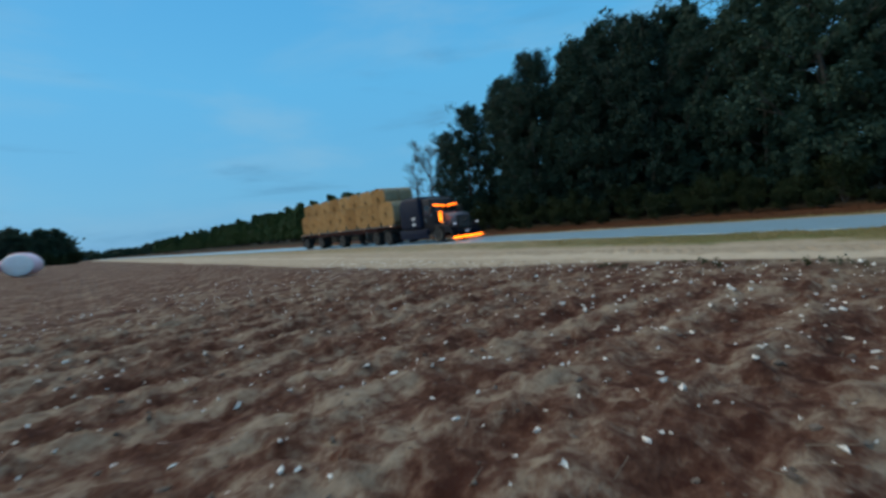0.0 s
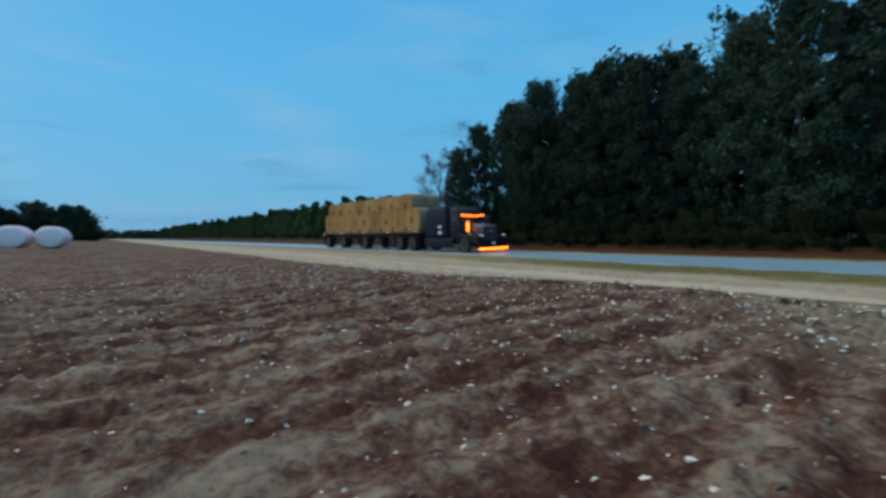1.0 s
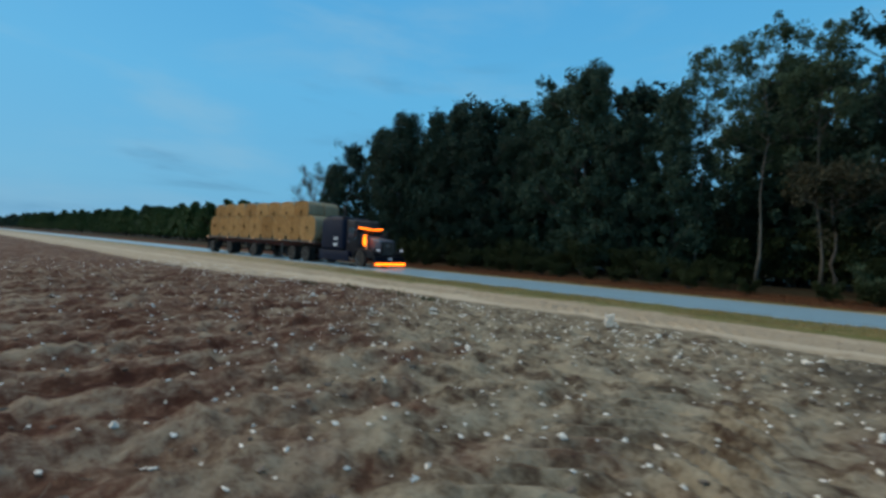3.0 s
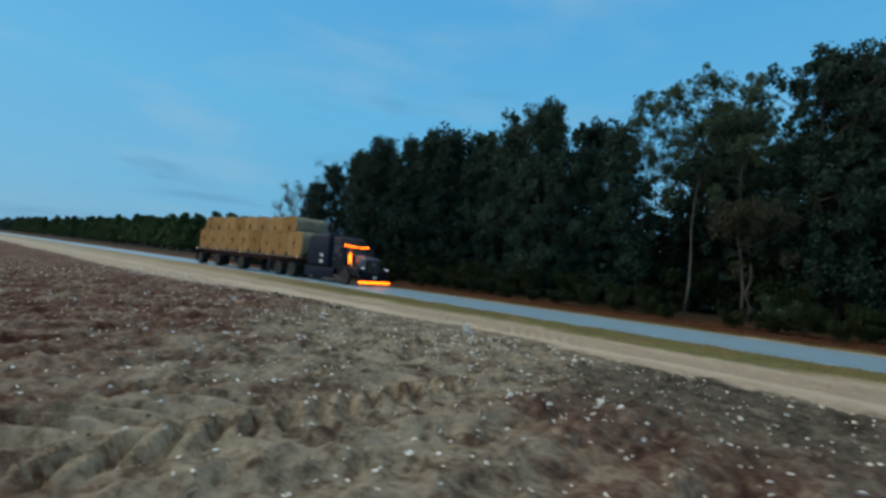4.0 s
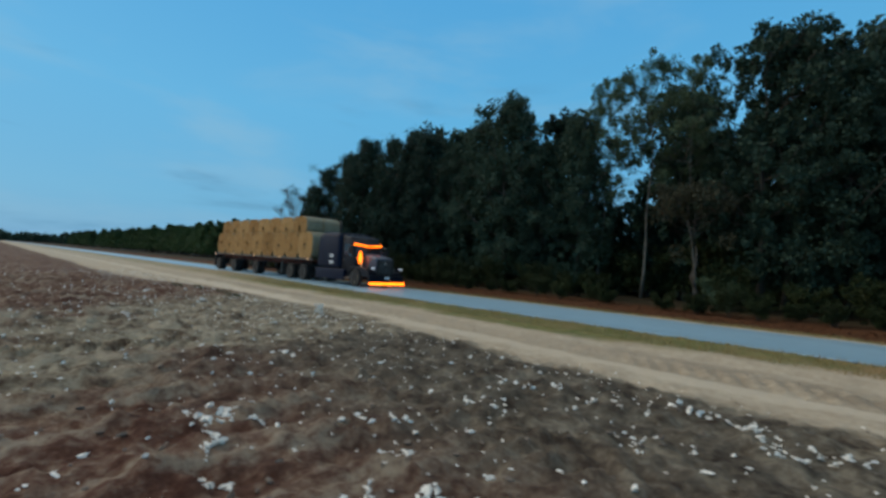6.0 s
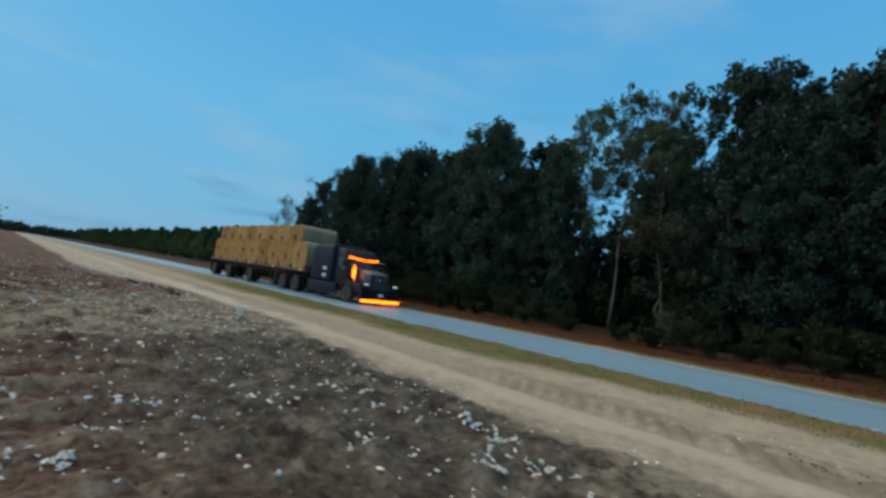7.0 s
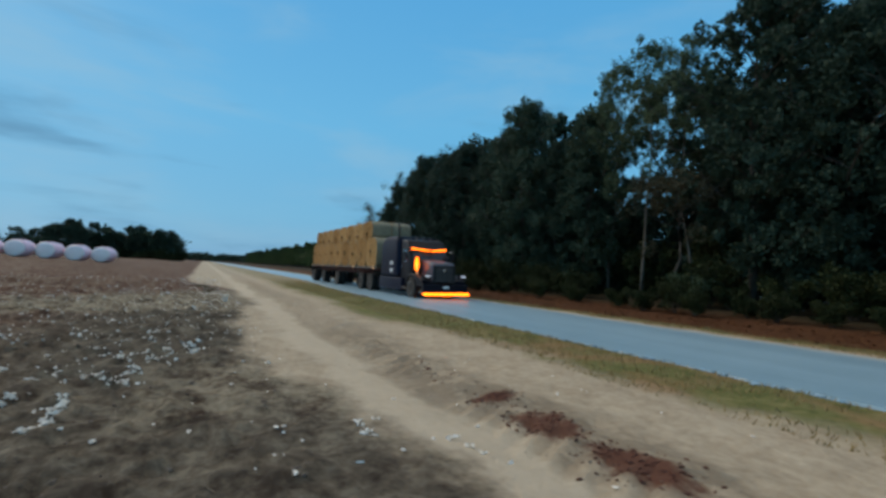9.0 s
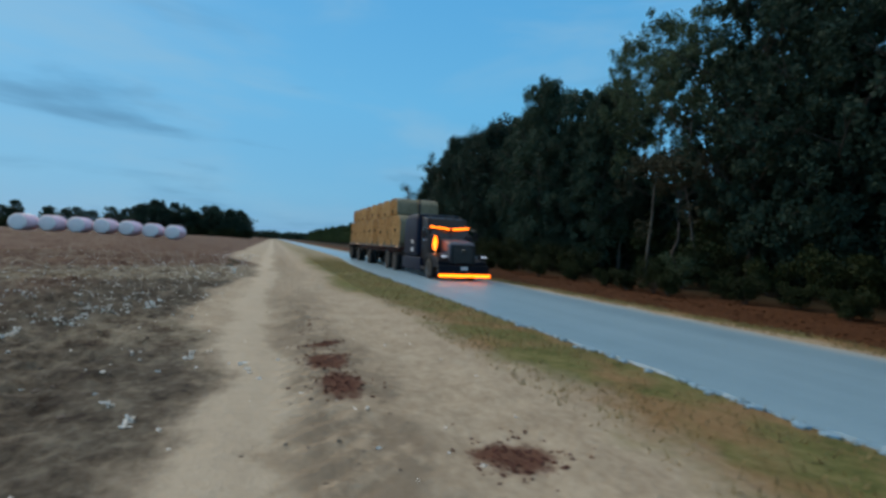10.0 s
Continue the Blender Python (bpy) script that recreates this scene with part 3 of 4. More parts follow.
def make_bare_tree(seed, height, label):
    """A tree with few leaves: trunk, rising limbs and a haze of fine twigs."""
    rng = np.random.RandomState(seed)
    root = new("tree")
    bm = bmesh.new()
    tube(bm, [(0, 0, -0.1), (0.1, 0.0, height * 0.3), (0.0, 0.15, height * 0.62), (0.2, 0.1, height * 0.95)], [0.16, 0.12, 0.07, 0.015], 8)
    twigs = []

    def grow(p, d, ln, r, depth):
        q = p + d * ln
        tube(bm, [p, p.lerp(q, 0.5) + Vector(rng.randn(3) * 0.03 * ln), q], [r, r * 0.75, r * 0.5], 5, False)
        for k in range(4 if depth else 9):
            f = 0.35 + 0.65 * rng.rand()
            turn = Vector(rng.randn(3)) * 0.55 + Vector((0, 0, 0.35))
            e = (d + turn).normalized()
            if depth:
                grow(p.lerp(q, f), e, ln * (0.45 + 0.2 * rng.rand()), r * 0.45, depth - 1)
            else:
                twigs.append((p.lerp(q, f), e, 0.5 + 0.7 * rng.rand()))

    for i in range(16):
        f = 0.22 + 0.68 * i / 16
        a = 2.4 * i
        grow(Vector((0.05, 0.06, height * f)), Vector((math.cos(a), math.sin(a), 0.8)).normalized(), height * 0.30 * (1.15 - 0.7 * f), 0.045, 2)
    part("trunk", bm, M["pale_bark"], root, smooth=True)
    v, f = [], []
    for p, e, ln in twigs:
        side = e.cross(Vector(rng.randn(3))).normalized() * 0.017
        v += [tuple(p - side), tuple(p + side), tuple(p + e * ln)]
        f.append((len(v) - 3, len(v) - 2, len(v) - 1))
    twig_ob = quick("crown", v, f, M["pale_bark"])
    twig_ob.parent = root
    tips = np.array([tuple(p) for p, _, _ in twigs])
    lv, lf = leaf_cloud(rng, tips, np.full(len(tips), 0.3), 260, 0.12)
    leaf_ob = quick("foliage", lv, lf, M["light_leaf"])
    leaf_ob.parent = root
    return tagged(root, label, "tree")


def make_pine(seed, height, label):
    rng = np.random.RandomState(seed)
    root = new("pine_tree")
    bm = bmesh.new()
    tube(bm, [(0, 0, -0.1), (0.03, 0.02, height * 0.5), (0.0, 0.05, height)], [0.13, 0.08, 0.015], 7)
    vs, fs, n = [], [], 0
    for i in range(30):
        f = 0.06 + 0.94 * i / 30
        ln = (1 - f) ** 0.75 * height * 0.27 * (0.7 + 0.6 * rng.rand()) + 0.12
        for k in range(5):
            a = rng.rand() * 6.28
            z = f * height
            tip = np.array((math.cos(a) * ln, math.sin(a) * ln, z + ln * 0.35))
            if k < 2:
                tube(bm, [(0, 0, z), tuple(tip)], [0.025, 0.006], 4, False)
            c = np.array([(math.cos(a) * ln * q, math.sin(a) * ln * q, z + ln * 0.35 * q) for q in (0.45, 0.8, 1.0)])
            v, ff = leaf_cloud(rng, c, np.full(3, 0.10 + 0.16 * ln), 14, 0.42, 0.8)
            vs.append(v)
            fs.append(ff + n)
            n += len(v)
    part("trunk", bm, M["bark"], root, smooth=True)
    crown = quick("crown", np.concatenate(vs), np.concatenate(fs), M["needle"])
    crown.parent = root
    return tagged(root, label, "tree")


def make_shrub(seed, height, width, leaves, label, leaf, size=0.17):
    rng = np.random.RandomState(seed)
    root = new("shrub")
    bm = bmesh.new()
    tips = []
    for i in range(9):
        a, ln = 0.7 * i + rng.rand(), height * (0.6 + 0.35 * rng.rand())
        p = Vector((math.cos(a) * 0.12, math.sin(a) * 0.12, -0.06))
        q = Vector((math.cos(a) * width * 0.22, math.sin(a) * width * 0.22, ln * 0.55))
        e = Vector((math.cos(a) * width * 0.42, math.sin(a) * width * 0.42, ln))
        tube(bm, [p, q, e], [0.03, 0.02, 0.006], 5, False)
        tips += [q, e, q.lerp(e, 0.5)]
    part("stem", bm, M["bark"], root)
    tips = np.array([tuple(t) for t in tips] + [(rng.randn() * width * 0.22, rng.randn() * width * 0.22, height * 0.25) for _ in range(8)])
    v, f = leaf_cloud(rng, tips, (0.24 + 0.16 * rng.rand(len(tips))) * height * 0.62, leaves, size)
    v[:, 2] = np.maximum(v[:, 2], 0.02)
    foliage_ob = quick("foliage", v, f, leaf)
    foliage_ob.parent = root
    return tagged(root, label, "shrub")


def scaled(x, y, z, turn, s, sz=None):
    return Matrix.Translation((x, y, z)) @ Matrix.Rotation(radians(turn), 4, "Z") @ Matrix.Diagonal((s, s, sz or s, 1))


def build_woods():
    rng = np.random.RandomState(21)
    dark = "tall broadleaf tree with dark dense foliage at a wood's edge"
    kinds = [make_tree(100 + i, 14.2, 2.85 + 0.3 * (i % 2), 31000, M["leaf"], M["bark"], 0.17, 0.12, dark, 420, 0.18, dense=0.9, puff=0.29, point=0.6) for i in range(4)]
    backs = [make_tree(120 + i, 14.2, 3.7, 9000, M["leaf"], M["bark"], 0.36, 0.10, "tall dark broadleaf tree deeper in the wood", 190, 0.18, dense=0.85) for i in range(3)]
    for i, t in enumerate(backs):
        t.matrix_basis = scaled(-2.0 + 4.6 * i, 17.2, 0.2, 77 * i, 0.93)
        tagged(t, group="trees deeper in the wood")
    kinds[0].matrix_basis = scaled(-5.5, 12.6, at(-5.5, 12.6), 40, 0.74)
    kinds[1].matrix_basis = scaled(-1.6, 12.2, at(-1.6, 12.2), 200, 0.87)
    kinds[2].matrix_basis = scaled(2.6, 12.9, at(2.6, 12.9), 10, 0.96)
    kinds[3].matrix_basis = scaled(6.6, 12.1, at(6.6, 12.1), 90, 1.03)
    airy = make_tree(140, 14.4, 2.8, 15000, M["leaf"], M["bark"], 0.18, 0.2, "tall broadleaf tree with dark airy foliage at a wood's edge", 260, 0.17, dense=0.6, puff=0.22, point=0.7)
    airy.matrix_basis = scaled(41.6, 12.4, at(41.6, 12.4), 15, 1.08)
    tagged(airy, group="trees at the wood's edge")
    for t in kinds:
        tagged(t, group="trees at the wood's edge")
    tops = {t.name: max(v.co.z for c in t.children for v in c.data.vertices) for t in kinds + [airy]}
    # front row, leaving room for the two thin pale trees
    x = 10.6
    while x < 78:
        if not 31.4 < x < 40.4:
            kind = airy if x > 38 and rng.rand() < 0.55 else kinds[rng.randint(4)]
            top = 15.9 + 0.9 * rng.rand() + (-0.6 if 38 < x < 44 else 1.0 if x >= 44 else 0) - (1.1 if 25 < x < 32 else 0)
            copy_thing(kind, scaled(x, 12.6 + rng.randn() * 0.4, at(x, 12.6), rng.rand() * 360, top / tops[kind.name]))
        x += 2.2 + rng.rand() * 1.2
    for row, (yy, step) in enumerate(((17.0, 4.6), (22.0, 5.0), (27.5, 5.4))):
        x = 11.5 if row == 0 else -3.0 + 2 * row
        while x < 80:
            if not (27.6 < x < 35.4 and row == 0) and not (22.5 < x < 33 and row == 1) and not (17.5 < x < 31 and row == 2) and not (x > 36 and rng.rand() < 0.2):
                copy_thing(backs[rng.randint(3)], scaled(x, yy + rng.randn() * 0.9, at(x, yy), rng.rand() * 360, 0.96 + 0.14 * rng.rand() + (0.15 if x > 47 else 0.0 if x > 36 else 0.12 if row == 0 and x < 28 else 0)))
            x += step * (0.8 + 0.45 * rng.rand())
    # lower trees that close the gap beside the pale trees
    for x, y, h in ((31.4, 17.3, 0.50), (28.6, 17.0, 0.56), (27.6, 21.8, 0.54), (24.2, 22.4, 0.62), (22.6, 27.4, 0.60), (19.2, 27.0, 0.66), (34.4, 17.6, 0.48), (37.4, 17.2, 0.54), (40.6, 16.8, 0.56), (44.0, 17.0, 0.6), (30.8, 22.0, 0.58), (34.2, 22.6, 0.6)):
        copy_thing(backs[rng.randint(3)], scaled(x, y, at(x, y), rng.rand() * 360, h))
    # a taller pair behind the front row
    for x, y, h in ((45.5, 16.6, 1.2), (47.4, 17.4, 1.24)):
        copy_thing(backs[1], scaled(x, y, at(x, y), 70 * x, h))
    # two slender pale-barked trees with thin crowns
    thin = make_tree(301, 15.4, 2.7, 12500, M["light_leaf"], M["pale_bark"], 0.13, 0.46, "slender pale-barked tree with a thin light green crown", 190, 0.10, dense=0.25, puff=0.26)
    thin.matrix_basis = scaled(35.5, 12.5, at(35.5, 12.5), 20, 1.0)
    thin2 = make_tree(302, 15.2, 2.4, 10500, M["light_leaf"], M["pale_bark"], 0.13, 0.50, "slender pale-barked tree with a thin light green crown", 180, 0.09, dense=0.25, puff=0.26)
    thin2.matrix_basis = scaled(32.3, 13.4, at(32.3, 13.4), 120, 1.0)
    thin3 = copy_thing(thin2, scaled(38.4, 12.8, at(38.4, 12.8), 250, 0.97))
    for t in (thin, thin2, thin3):
        tagged(t, group="pale trees at the wood's edge")
    # a half-bare tree at the end of the wood
    make_bare_tree(303, 10.6, "half-bare grey tree with fine twigs at the end of the wood").matrix_basis = scaled(-7.9, 11.6, at(-7.9, 11.6), 0, 0.88)
    small = make_tree(305, 6.6, 2.3, 5200, M["dull_leaf"], M["bark"], 0.13, 0.55, "small brownish tree with a drooping thin crown below tall trees", 60, 0.10, dense=0.1, puff=0.34)
    small.matrix_basis = scaled(38.9, 11.0, at(38.9, 11.0), 60, 1.0)
    make_shrub(410, 1.5, 1.8, 1500, "yellow-green leafy shrub at the foot of the wood", M["light_leaf"], 0.12).matrix_basis = scaled(40.3, 9.6, at(40.3, 9.6), 0, 1.0)
    # undergrowth
    lab = "dense dark green undergrowth shrub below tall trees"
    shrubs = [make_shrub(400 + i, 2.4 + 0.5 * i, 2.6 + 0.3 * i, 2600, lab, M["shrub_leaf"]) for i in range(3)]
    first = True
    for row, (yy, step, s0) in enumerate(((7.2, 1.5, 0.56), (10.2, 1.9, 1.0), (14.8, 2.2, 1.9), (19.5, 2.6, 2.3), (24.5, 3.0, 2.4))):
        x, k = -8.0 + row, 0
        while x < 70:
            m = scaled(x, yy + rng.randn() * 0.45, 0, rng.rand() * 360, s0 * (0.75 + 0.5 * rng.rand()))
            m.translation.z = at(x, m.translation.y)
            if row < 2 and 33.8 < x < 39.6 and k > 3 and rng.rand() < 0.6:
                pass
            elif row == 0 and k < 3:
                shrubs[k].matrix_basis = m
            else:
                copy_thing(shrubs[rng.randint(3)], m)
            k += 1
            x += step * (0.7 + 0.6 * rng.rand())
    for s in shrubs:
        tagged(s, group="undergrowth")
    # young pine plantation farther along the road
    plab = "young dark green pine in a dense plantation row"
    pines = [make_pine(500 + i, 8.4, plab) for i in range(2)]
    for i, p in enumerate(pines):
        tagged(p, group="pine plantation")
        p.matrix_basis = scaled(-34 - 3 * i, 21.0, at(-34, 21), 30 * i, 0.9)
    x = -40.0
    while x > -300:
        for yy in (19.5, 24.0):
            if rng.rand() < (1.0 if x > -150 else 0.7):
                s = 0.9 + 0.22 * rng.rand()
                copy_thing(pines[rng.randint(2)], scaled(x + rng.randn() * 0.6, yy + rng.randn() * 0.6, 0.2, rng.rand() * 360, s * 1.25, s))
        x -= 1.9 + 0.016 * (-40 - x)
    # the copse beyond the field
    clab = "round-crowned broadleaf tree in a far copse"
    for i in range(52):
        f = i / 33 if i < 34 else 0.02 + 0.42 * (i - 34) / 17
        bx, by = -214 + 10 * f + rng.randn() * 5, -22 - 118 * f + rng.randn() * 2.5
        s = (1.18 if 0.03 < f < 0.42 else 0.90 if f > 0.42 else 1.0) + 0.14 * rng.rand()
        t = copy_thing(backs[rng.randint(3)], scaled(bx, by, 0.1, rng.rand() * 360, s * 1.2, s * (0.66 + 0.42 * rng.rand())))
        tagged(t, clab, "tree", "trees of the far copse")
        for k in range(2):
            s = copy_thing(shrubs[rng.randint(3)], scaled(bx + 3 + 3 * k, by + rng.randn() * 2, -0.3, rng.rand() * 360, 2.2 + 1.0 * rng.rand()))
            tagged(s, "dark thicket at the foot of a far copse", "shrub", "thickets of the far copse")
    # woods on the horizon
    r2 = np.random.RandomState(77)
    cen, rad = [], []
    for i in range(420):
        f = i / 419
        cen.append((-700 + r2.randn() * 20, -420 + 900 * f, 3 + 3.5 * r2.rand()))
        rad.append(5 + 4 * r2.rand())
    for i in range(160):
        cen.append((-330 - 500 * r2.rand(), 30 + 60 * r2.rand(), 3 + 4.5 * r2.rand()))
        rad.append(3 + 2 * r2.rand())
    v, f = leaf_cloud(r2, np.array(cen), np.array(rad), 60000, 3.0, 0.9)
    v[:, 2] = np.maximum(v[:, 2], 0.0)
    tagged(quick("distant_woods", v, f, M["leaf"]), "dark line of distant woods on the horizon", "woods", kind="stuff")


# ---------------------------------------------------------------- field clutter
def build_clutter():
    rng = np.random.RandomState(9)

    def lumps(name, spots, mat, label, category, flat=0.6, sub=1, jag=0.35, long=0.5):
        base = bmesh.new()
        bmesh.ops.create_icosphere(base, subdivisions=sub, radius=1.0)
        bv = np.array([tuple(v.co) for v in base.verts])
        bf = np.array([[v.index for v in f.verts] for f in base.faces])
        base.free()
        vs, fs = [], []
        for i, (x, y, s, *lift) in enumerate(spots):
            a = rng.rand() * 6.28
            sc = np.array([1 + long * rng.rand(), 0.55 + 0.4 * rng.rand(), flat * (0.6 + 0.6 * rng.rand())]) * s
            v = bv * (1 + jag * (rng.rand(len(bv), 1) - 0.5) * 2) * sc
            v = np.stack([v[:, 0] * math.cos(a) - v[:, 1] * math.sin(a), v[:, 0] * math.sin(a) + v[:, 1] * math.cos(a), v[:, 2]], 1)
            vs.append((x, y, v, s * flat * 0.35 + (lift[0] if lift else 0.0)))
            fs.append(bf + i * len(bv))
        z = ground_z(np.array([p[0] for p in spots]), np.array([p[1] for p in spots]))
        vs = np.concatenate([v + np.array([x, y, zz + up]) for (x, y, v, up), zz in zip(vs, z)])
        return tagged(quick(name, vs, np.concatenate(fs), mat), label, category, kind="stuff")

    # cotton left behind by the harvest
    spots = []
    for _ in range(4200):
        x, y = 14 + rng.rand() * 44, -9.0 - abs(rng.rand()) * 15
        if rng.rand() < 0.12:
            y = -9.3 - abs(rng.randn()) * 2.6
        if x < 46 or rng.rand() < 0.25:
            spots.append((x, y, 0.010 + 0.017 * rng.rand() ** 2))
    for _ in range(330):
        x, y = 10 + rng.rand() * 50, -9.2 - abs(rng.randn()) * 3.0
        if x < 38 or rng.rand() < 0.3:
            spots.append((x, y, 0.014 + 0.022 * rng.rand() ** 1.5))
    for _ in range(620):
        spots.append((29 + rng.rand() * 15, -9.5 - rng.rand() * 8, 0.010 + 0.012 * rng.rand()))
    for _ in range(30):
        cx, cy = 24 + rng.rand() * 22, -9.6 - rng.rand() * 5
        for _ in range(rng.randint(4, 9)):
            spots.append((cx + rng.randn() * 0.13, cy + rng.randn() * 0.10, 0.014 + 0.024 * rng.rand()))
    for _ in range(60):
        spots.append((46 + rng.rand() * 12, -8.9 + rng.rand() * 3.4, 0.008 + 0.014 * rng.rand()))
    lumps("cotton_scraps", spots, M["cotton"], "white scraps of raw cotton scattered on brown soil", "cotton", 0.8, 1, 0.7, 0.7)
    # the thick drift of cotton at the field's corner
    drift = []
    for cx, cy, n, sp in ((45.0, -10.7, 16, 0.13), (45.6, -10.65, 14, 0.14), (46.2, -11.3, 18, 0.14), (46.5, -10.9, 18, 0.12), (46.0, -11.75, 10, 0.16), (45.8, -12.25, 10, 0.14), (47.4, -11.3, 26, 0.10),
                          (46.85, -12.25, 12, 0.14), (46.95, -11.85, 14, 0.10), (47.85, -11.35, 10, 0.08), (48.05, -11.25, 8, 0.07), (45.2, -11.0, 14, 0.13), (44.8, -10.2, 12, 0.08), (46.3, -10.8, 10, 0.16),
                          (43.8, -13.8, 14, 0.09), (43.6, -14.1, 7, 0.07), (42.3, -14.6, 14, 0.13), (42.7, -14.7, 9, 0.06), (41.8, -14.2, 7, 0.1), (43.1, -13.5, 7, 0.12),
                          (48.95, -8.8, 12, 0.12), (51.1, -8.97, 9, 0.03), (49.6, -8.2, 8, 0.14), (50.7, -9.25, 4, 0.05), (50.0, -10.6, 5, 0.06), (43.6, -11.2, 10, 0.3), (44.3, -11.9, 8, 0.3)):
        # each clump is a few drawn-out tufts
        for _ in range(int(n * 0.62)):
            a, px, py = rng.rand() * 3.1, cx + rng.randn() * sp, cy + rng.randn() * sp * 0.7
            for k in range(4):
                q = (k - 1.5) * 0.022 * (0.6 + 0.8 * rng.rand())
                drift.append((px + math.cos(a) * q, py + math.sin(a) * q + rng.randn() * 0.006, 0.007 + 0.011 * rng.rand(), 0.03 * rng.rand() ** 2))
    lumps("cotton_drift", drift, M["cotton"], "thick white drift of loose raw cotton on the headland", "cotton", 0.9, 1, 0.75, 1.1)
    tuft = [(34.9 + rng.randn() * 0.05, -9.40 + rng.randn() * 0.05, 0.012 + 0.018 * rng.rand(), 0.24 * rng.rand()) for _ in range(80)]
    lumps("cotton_tuft", tuft, M["cotton"], "fluffy white tuft of cotton beside the sandy track", "cotton", 1.0, 1, 0.7)
    # low weeds along the edge of the field
    wx = np.concatenate([cx + rng.randn(14) * 0.2 for cx in (25.4, 27.2, 28.7, 30.3)])
    wy = np.concatenate([cy + rng.randn(14) * 0.10 for cy in (-10.3, -10.0, -9.7, -9.9)])
    wc3 = np.stack([wx, wy, ground_z(wx, wy) + 0.03 + 0.09 * rng.rand(len(wx))], 1)
    wv, wf = leaf_cloud(rng, wc3, np.full(len(wx), 0.06), 560, 0.04)
    tagged(quick("field_edge_weeds", wv, wf, M["weed"]), "low dark green weeds along a field's edge", "weeds", kind="stuff")
    # clods
    spots = [(14 + rng.rand() * 44, -9.4 - rng.rand() * 14, 0.010 + 0.028 * rng.rand() ** 3) for _ in range(5200)]
    spots += [(20 + rng.rand() * 40, -7.3 + rng.randn() * 0.3, 0.008 + 0.014 * rng.rand() ** 2) for _ in range(450)]
    lumps("soil_clods", spots, M["clod"], "dry brown clods of soil on a ploughed field", "soil", 0.65, 1, 0.3)
    spots = []
    for cx, cy, n, sx, sy in ((48.6, -7.20, 34, 0.12, 0.22), (49.4, -7.22, 46, 0.22, 0.22), (50.4, -7.18, 60, 0.30, 0.20), (52.4, -6.15, 50, 0.20, 0.26), (47.3, -7.3, 10, 0.3, 0.12)):
        for _ in range(n):
            spots += [(cx + rng.randn() * sx, cy + rng.randn() * sy * 0.8, 0.007 + 0.017 * rng.rand() ** 1.5) for _ in range(3)]
    lumps("red_clay_clods", spots, M["red_clod"], "dark red clay clods dropped along a sandy track", "soil", 0.6, 1, 0.35)
    # dry stalks lying about
    bm = bmesh.new()
    for _ in range(900):
        x, y, a, ln = 16 + rng.rand() * 40, -9.3 - rng.rand() * 13, rng.rand() * 6.28, 0.06 + 0.16 * rng.rand()
        z = at(x, y)
        tube(bm, [(x, y, z + 0.012), (x + math.cos(a) * ln, y + math.sin(a) * ln, z + 0.02 + 0.05 * rng.rand())], [0.004, 0.003], 4, False)
    tagged(link_mesh("cotton_stalks", bm, M["stalk"]), "dry broken cotton stalks lying on soil", "stalks", kind="stuff")

    # grass of the verges and fallen leaves under the wood
    def blades(name, n, ylo, yhi, h, mat, label, flat=False):
        x, y = -30 + 100 * rng.rand(n) ** 0.8, ylo + (yhi - ylo) * rng.rand(n)
        keep = (rng.rand(n) < sstep(x, 5.0, 30.0) + 0.15) & (vnoise(x, y, 0.9, 1) + 0.4 * rng.rand(n) > 0.45)
        x, y = x[keep], y[keep]
        n = len(x)
        z = ground_z(x, y) - 0.005
        a, b = rng.rand(n) * 6.28, rng.rand(n) * 6.28
        hh = h * (0.5 + rng.rand(n))
        wd = np.full(n, 0.010) if not flat else 0.03 + 0.03 * rng.rand(n)
        base = np.stack([x, y, z], 1)
        side = np.stack([np.cos(a) * wd, np.sin(a) * wd, 0 * a], 1)
        if flat:
            fw = np.stack([-np.sin(a) * wd, np.cos(a) * wd, wd * (rng.rand(n) - 0.3)], 1)
            base[:, 2] += 0.02
            v = np.stack([base - side, base + fw, base + side, base - fw], 1).reshape(-1, 3)
            f = np.arange(n * 4).reshape(-1, 4)
        else:
            tip = base + np.stack([np.cos(b) * hh * 0.6, np.sin(b) * hh * 0.6, hh], 1)
            v = np.stack([base - side, base + side, tip], 1).reshape(-1, 3)
            f = np.arange(n * 3).reshape(-1, 3)
        tagged(quick(name, v, f, mat), label, "grass" if not flat else "leaves", kind="stuff")

    blades("verge_grass", 34000, -5.2, ROAD_NEAR - 0.06, 0.06, M["grass"], "short dry tan and olive grass of a road verge")
    blades("far_verge_grass", 16000, ROAD_FAR + 0.08, 3.0, 0.07, M["grass"], "short dry tan grass beyond the road")
    blades("fallen_leaves", 15000, 2.7, 8.0, 0.05, M["dead_leaf"], "rust-brown fallen leaves below the wood", True)


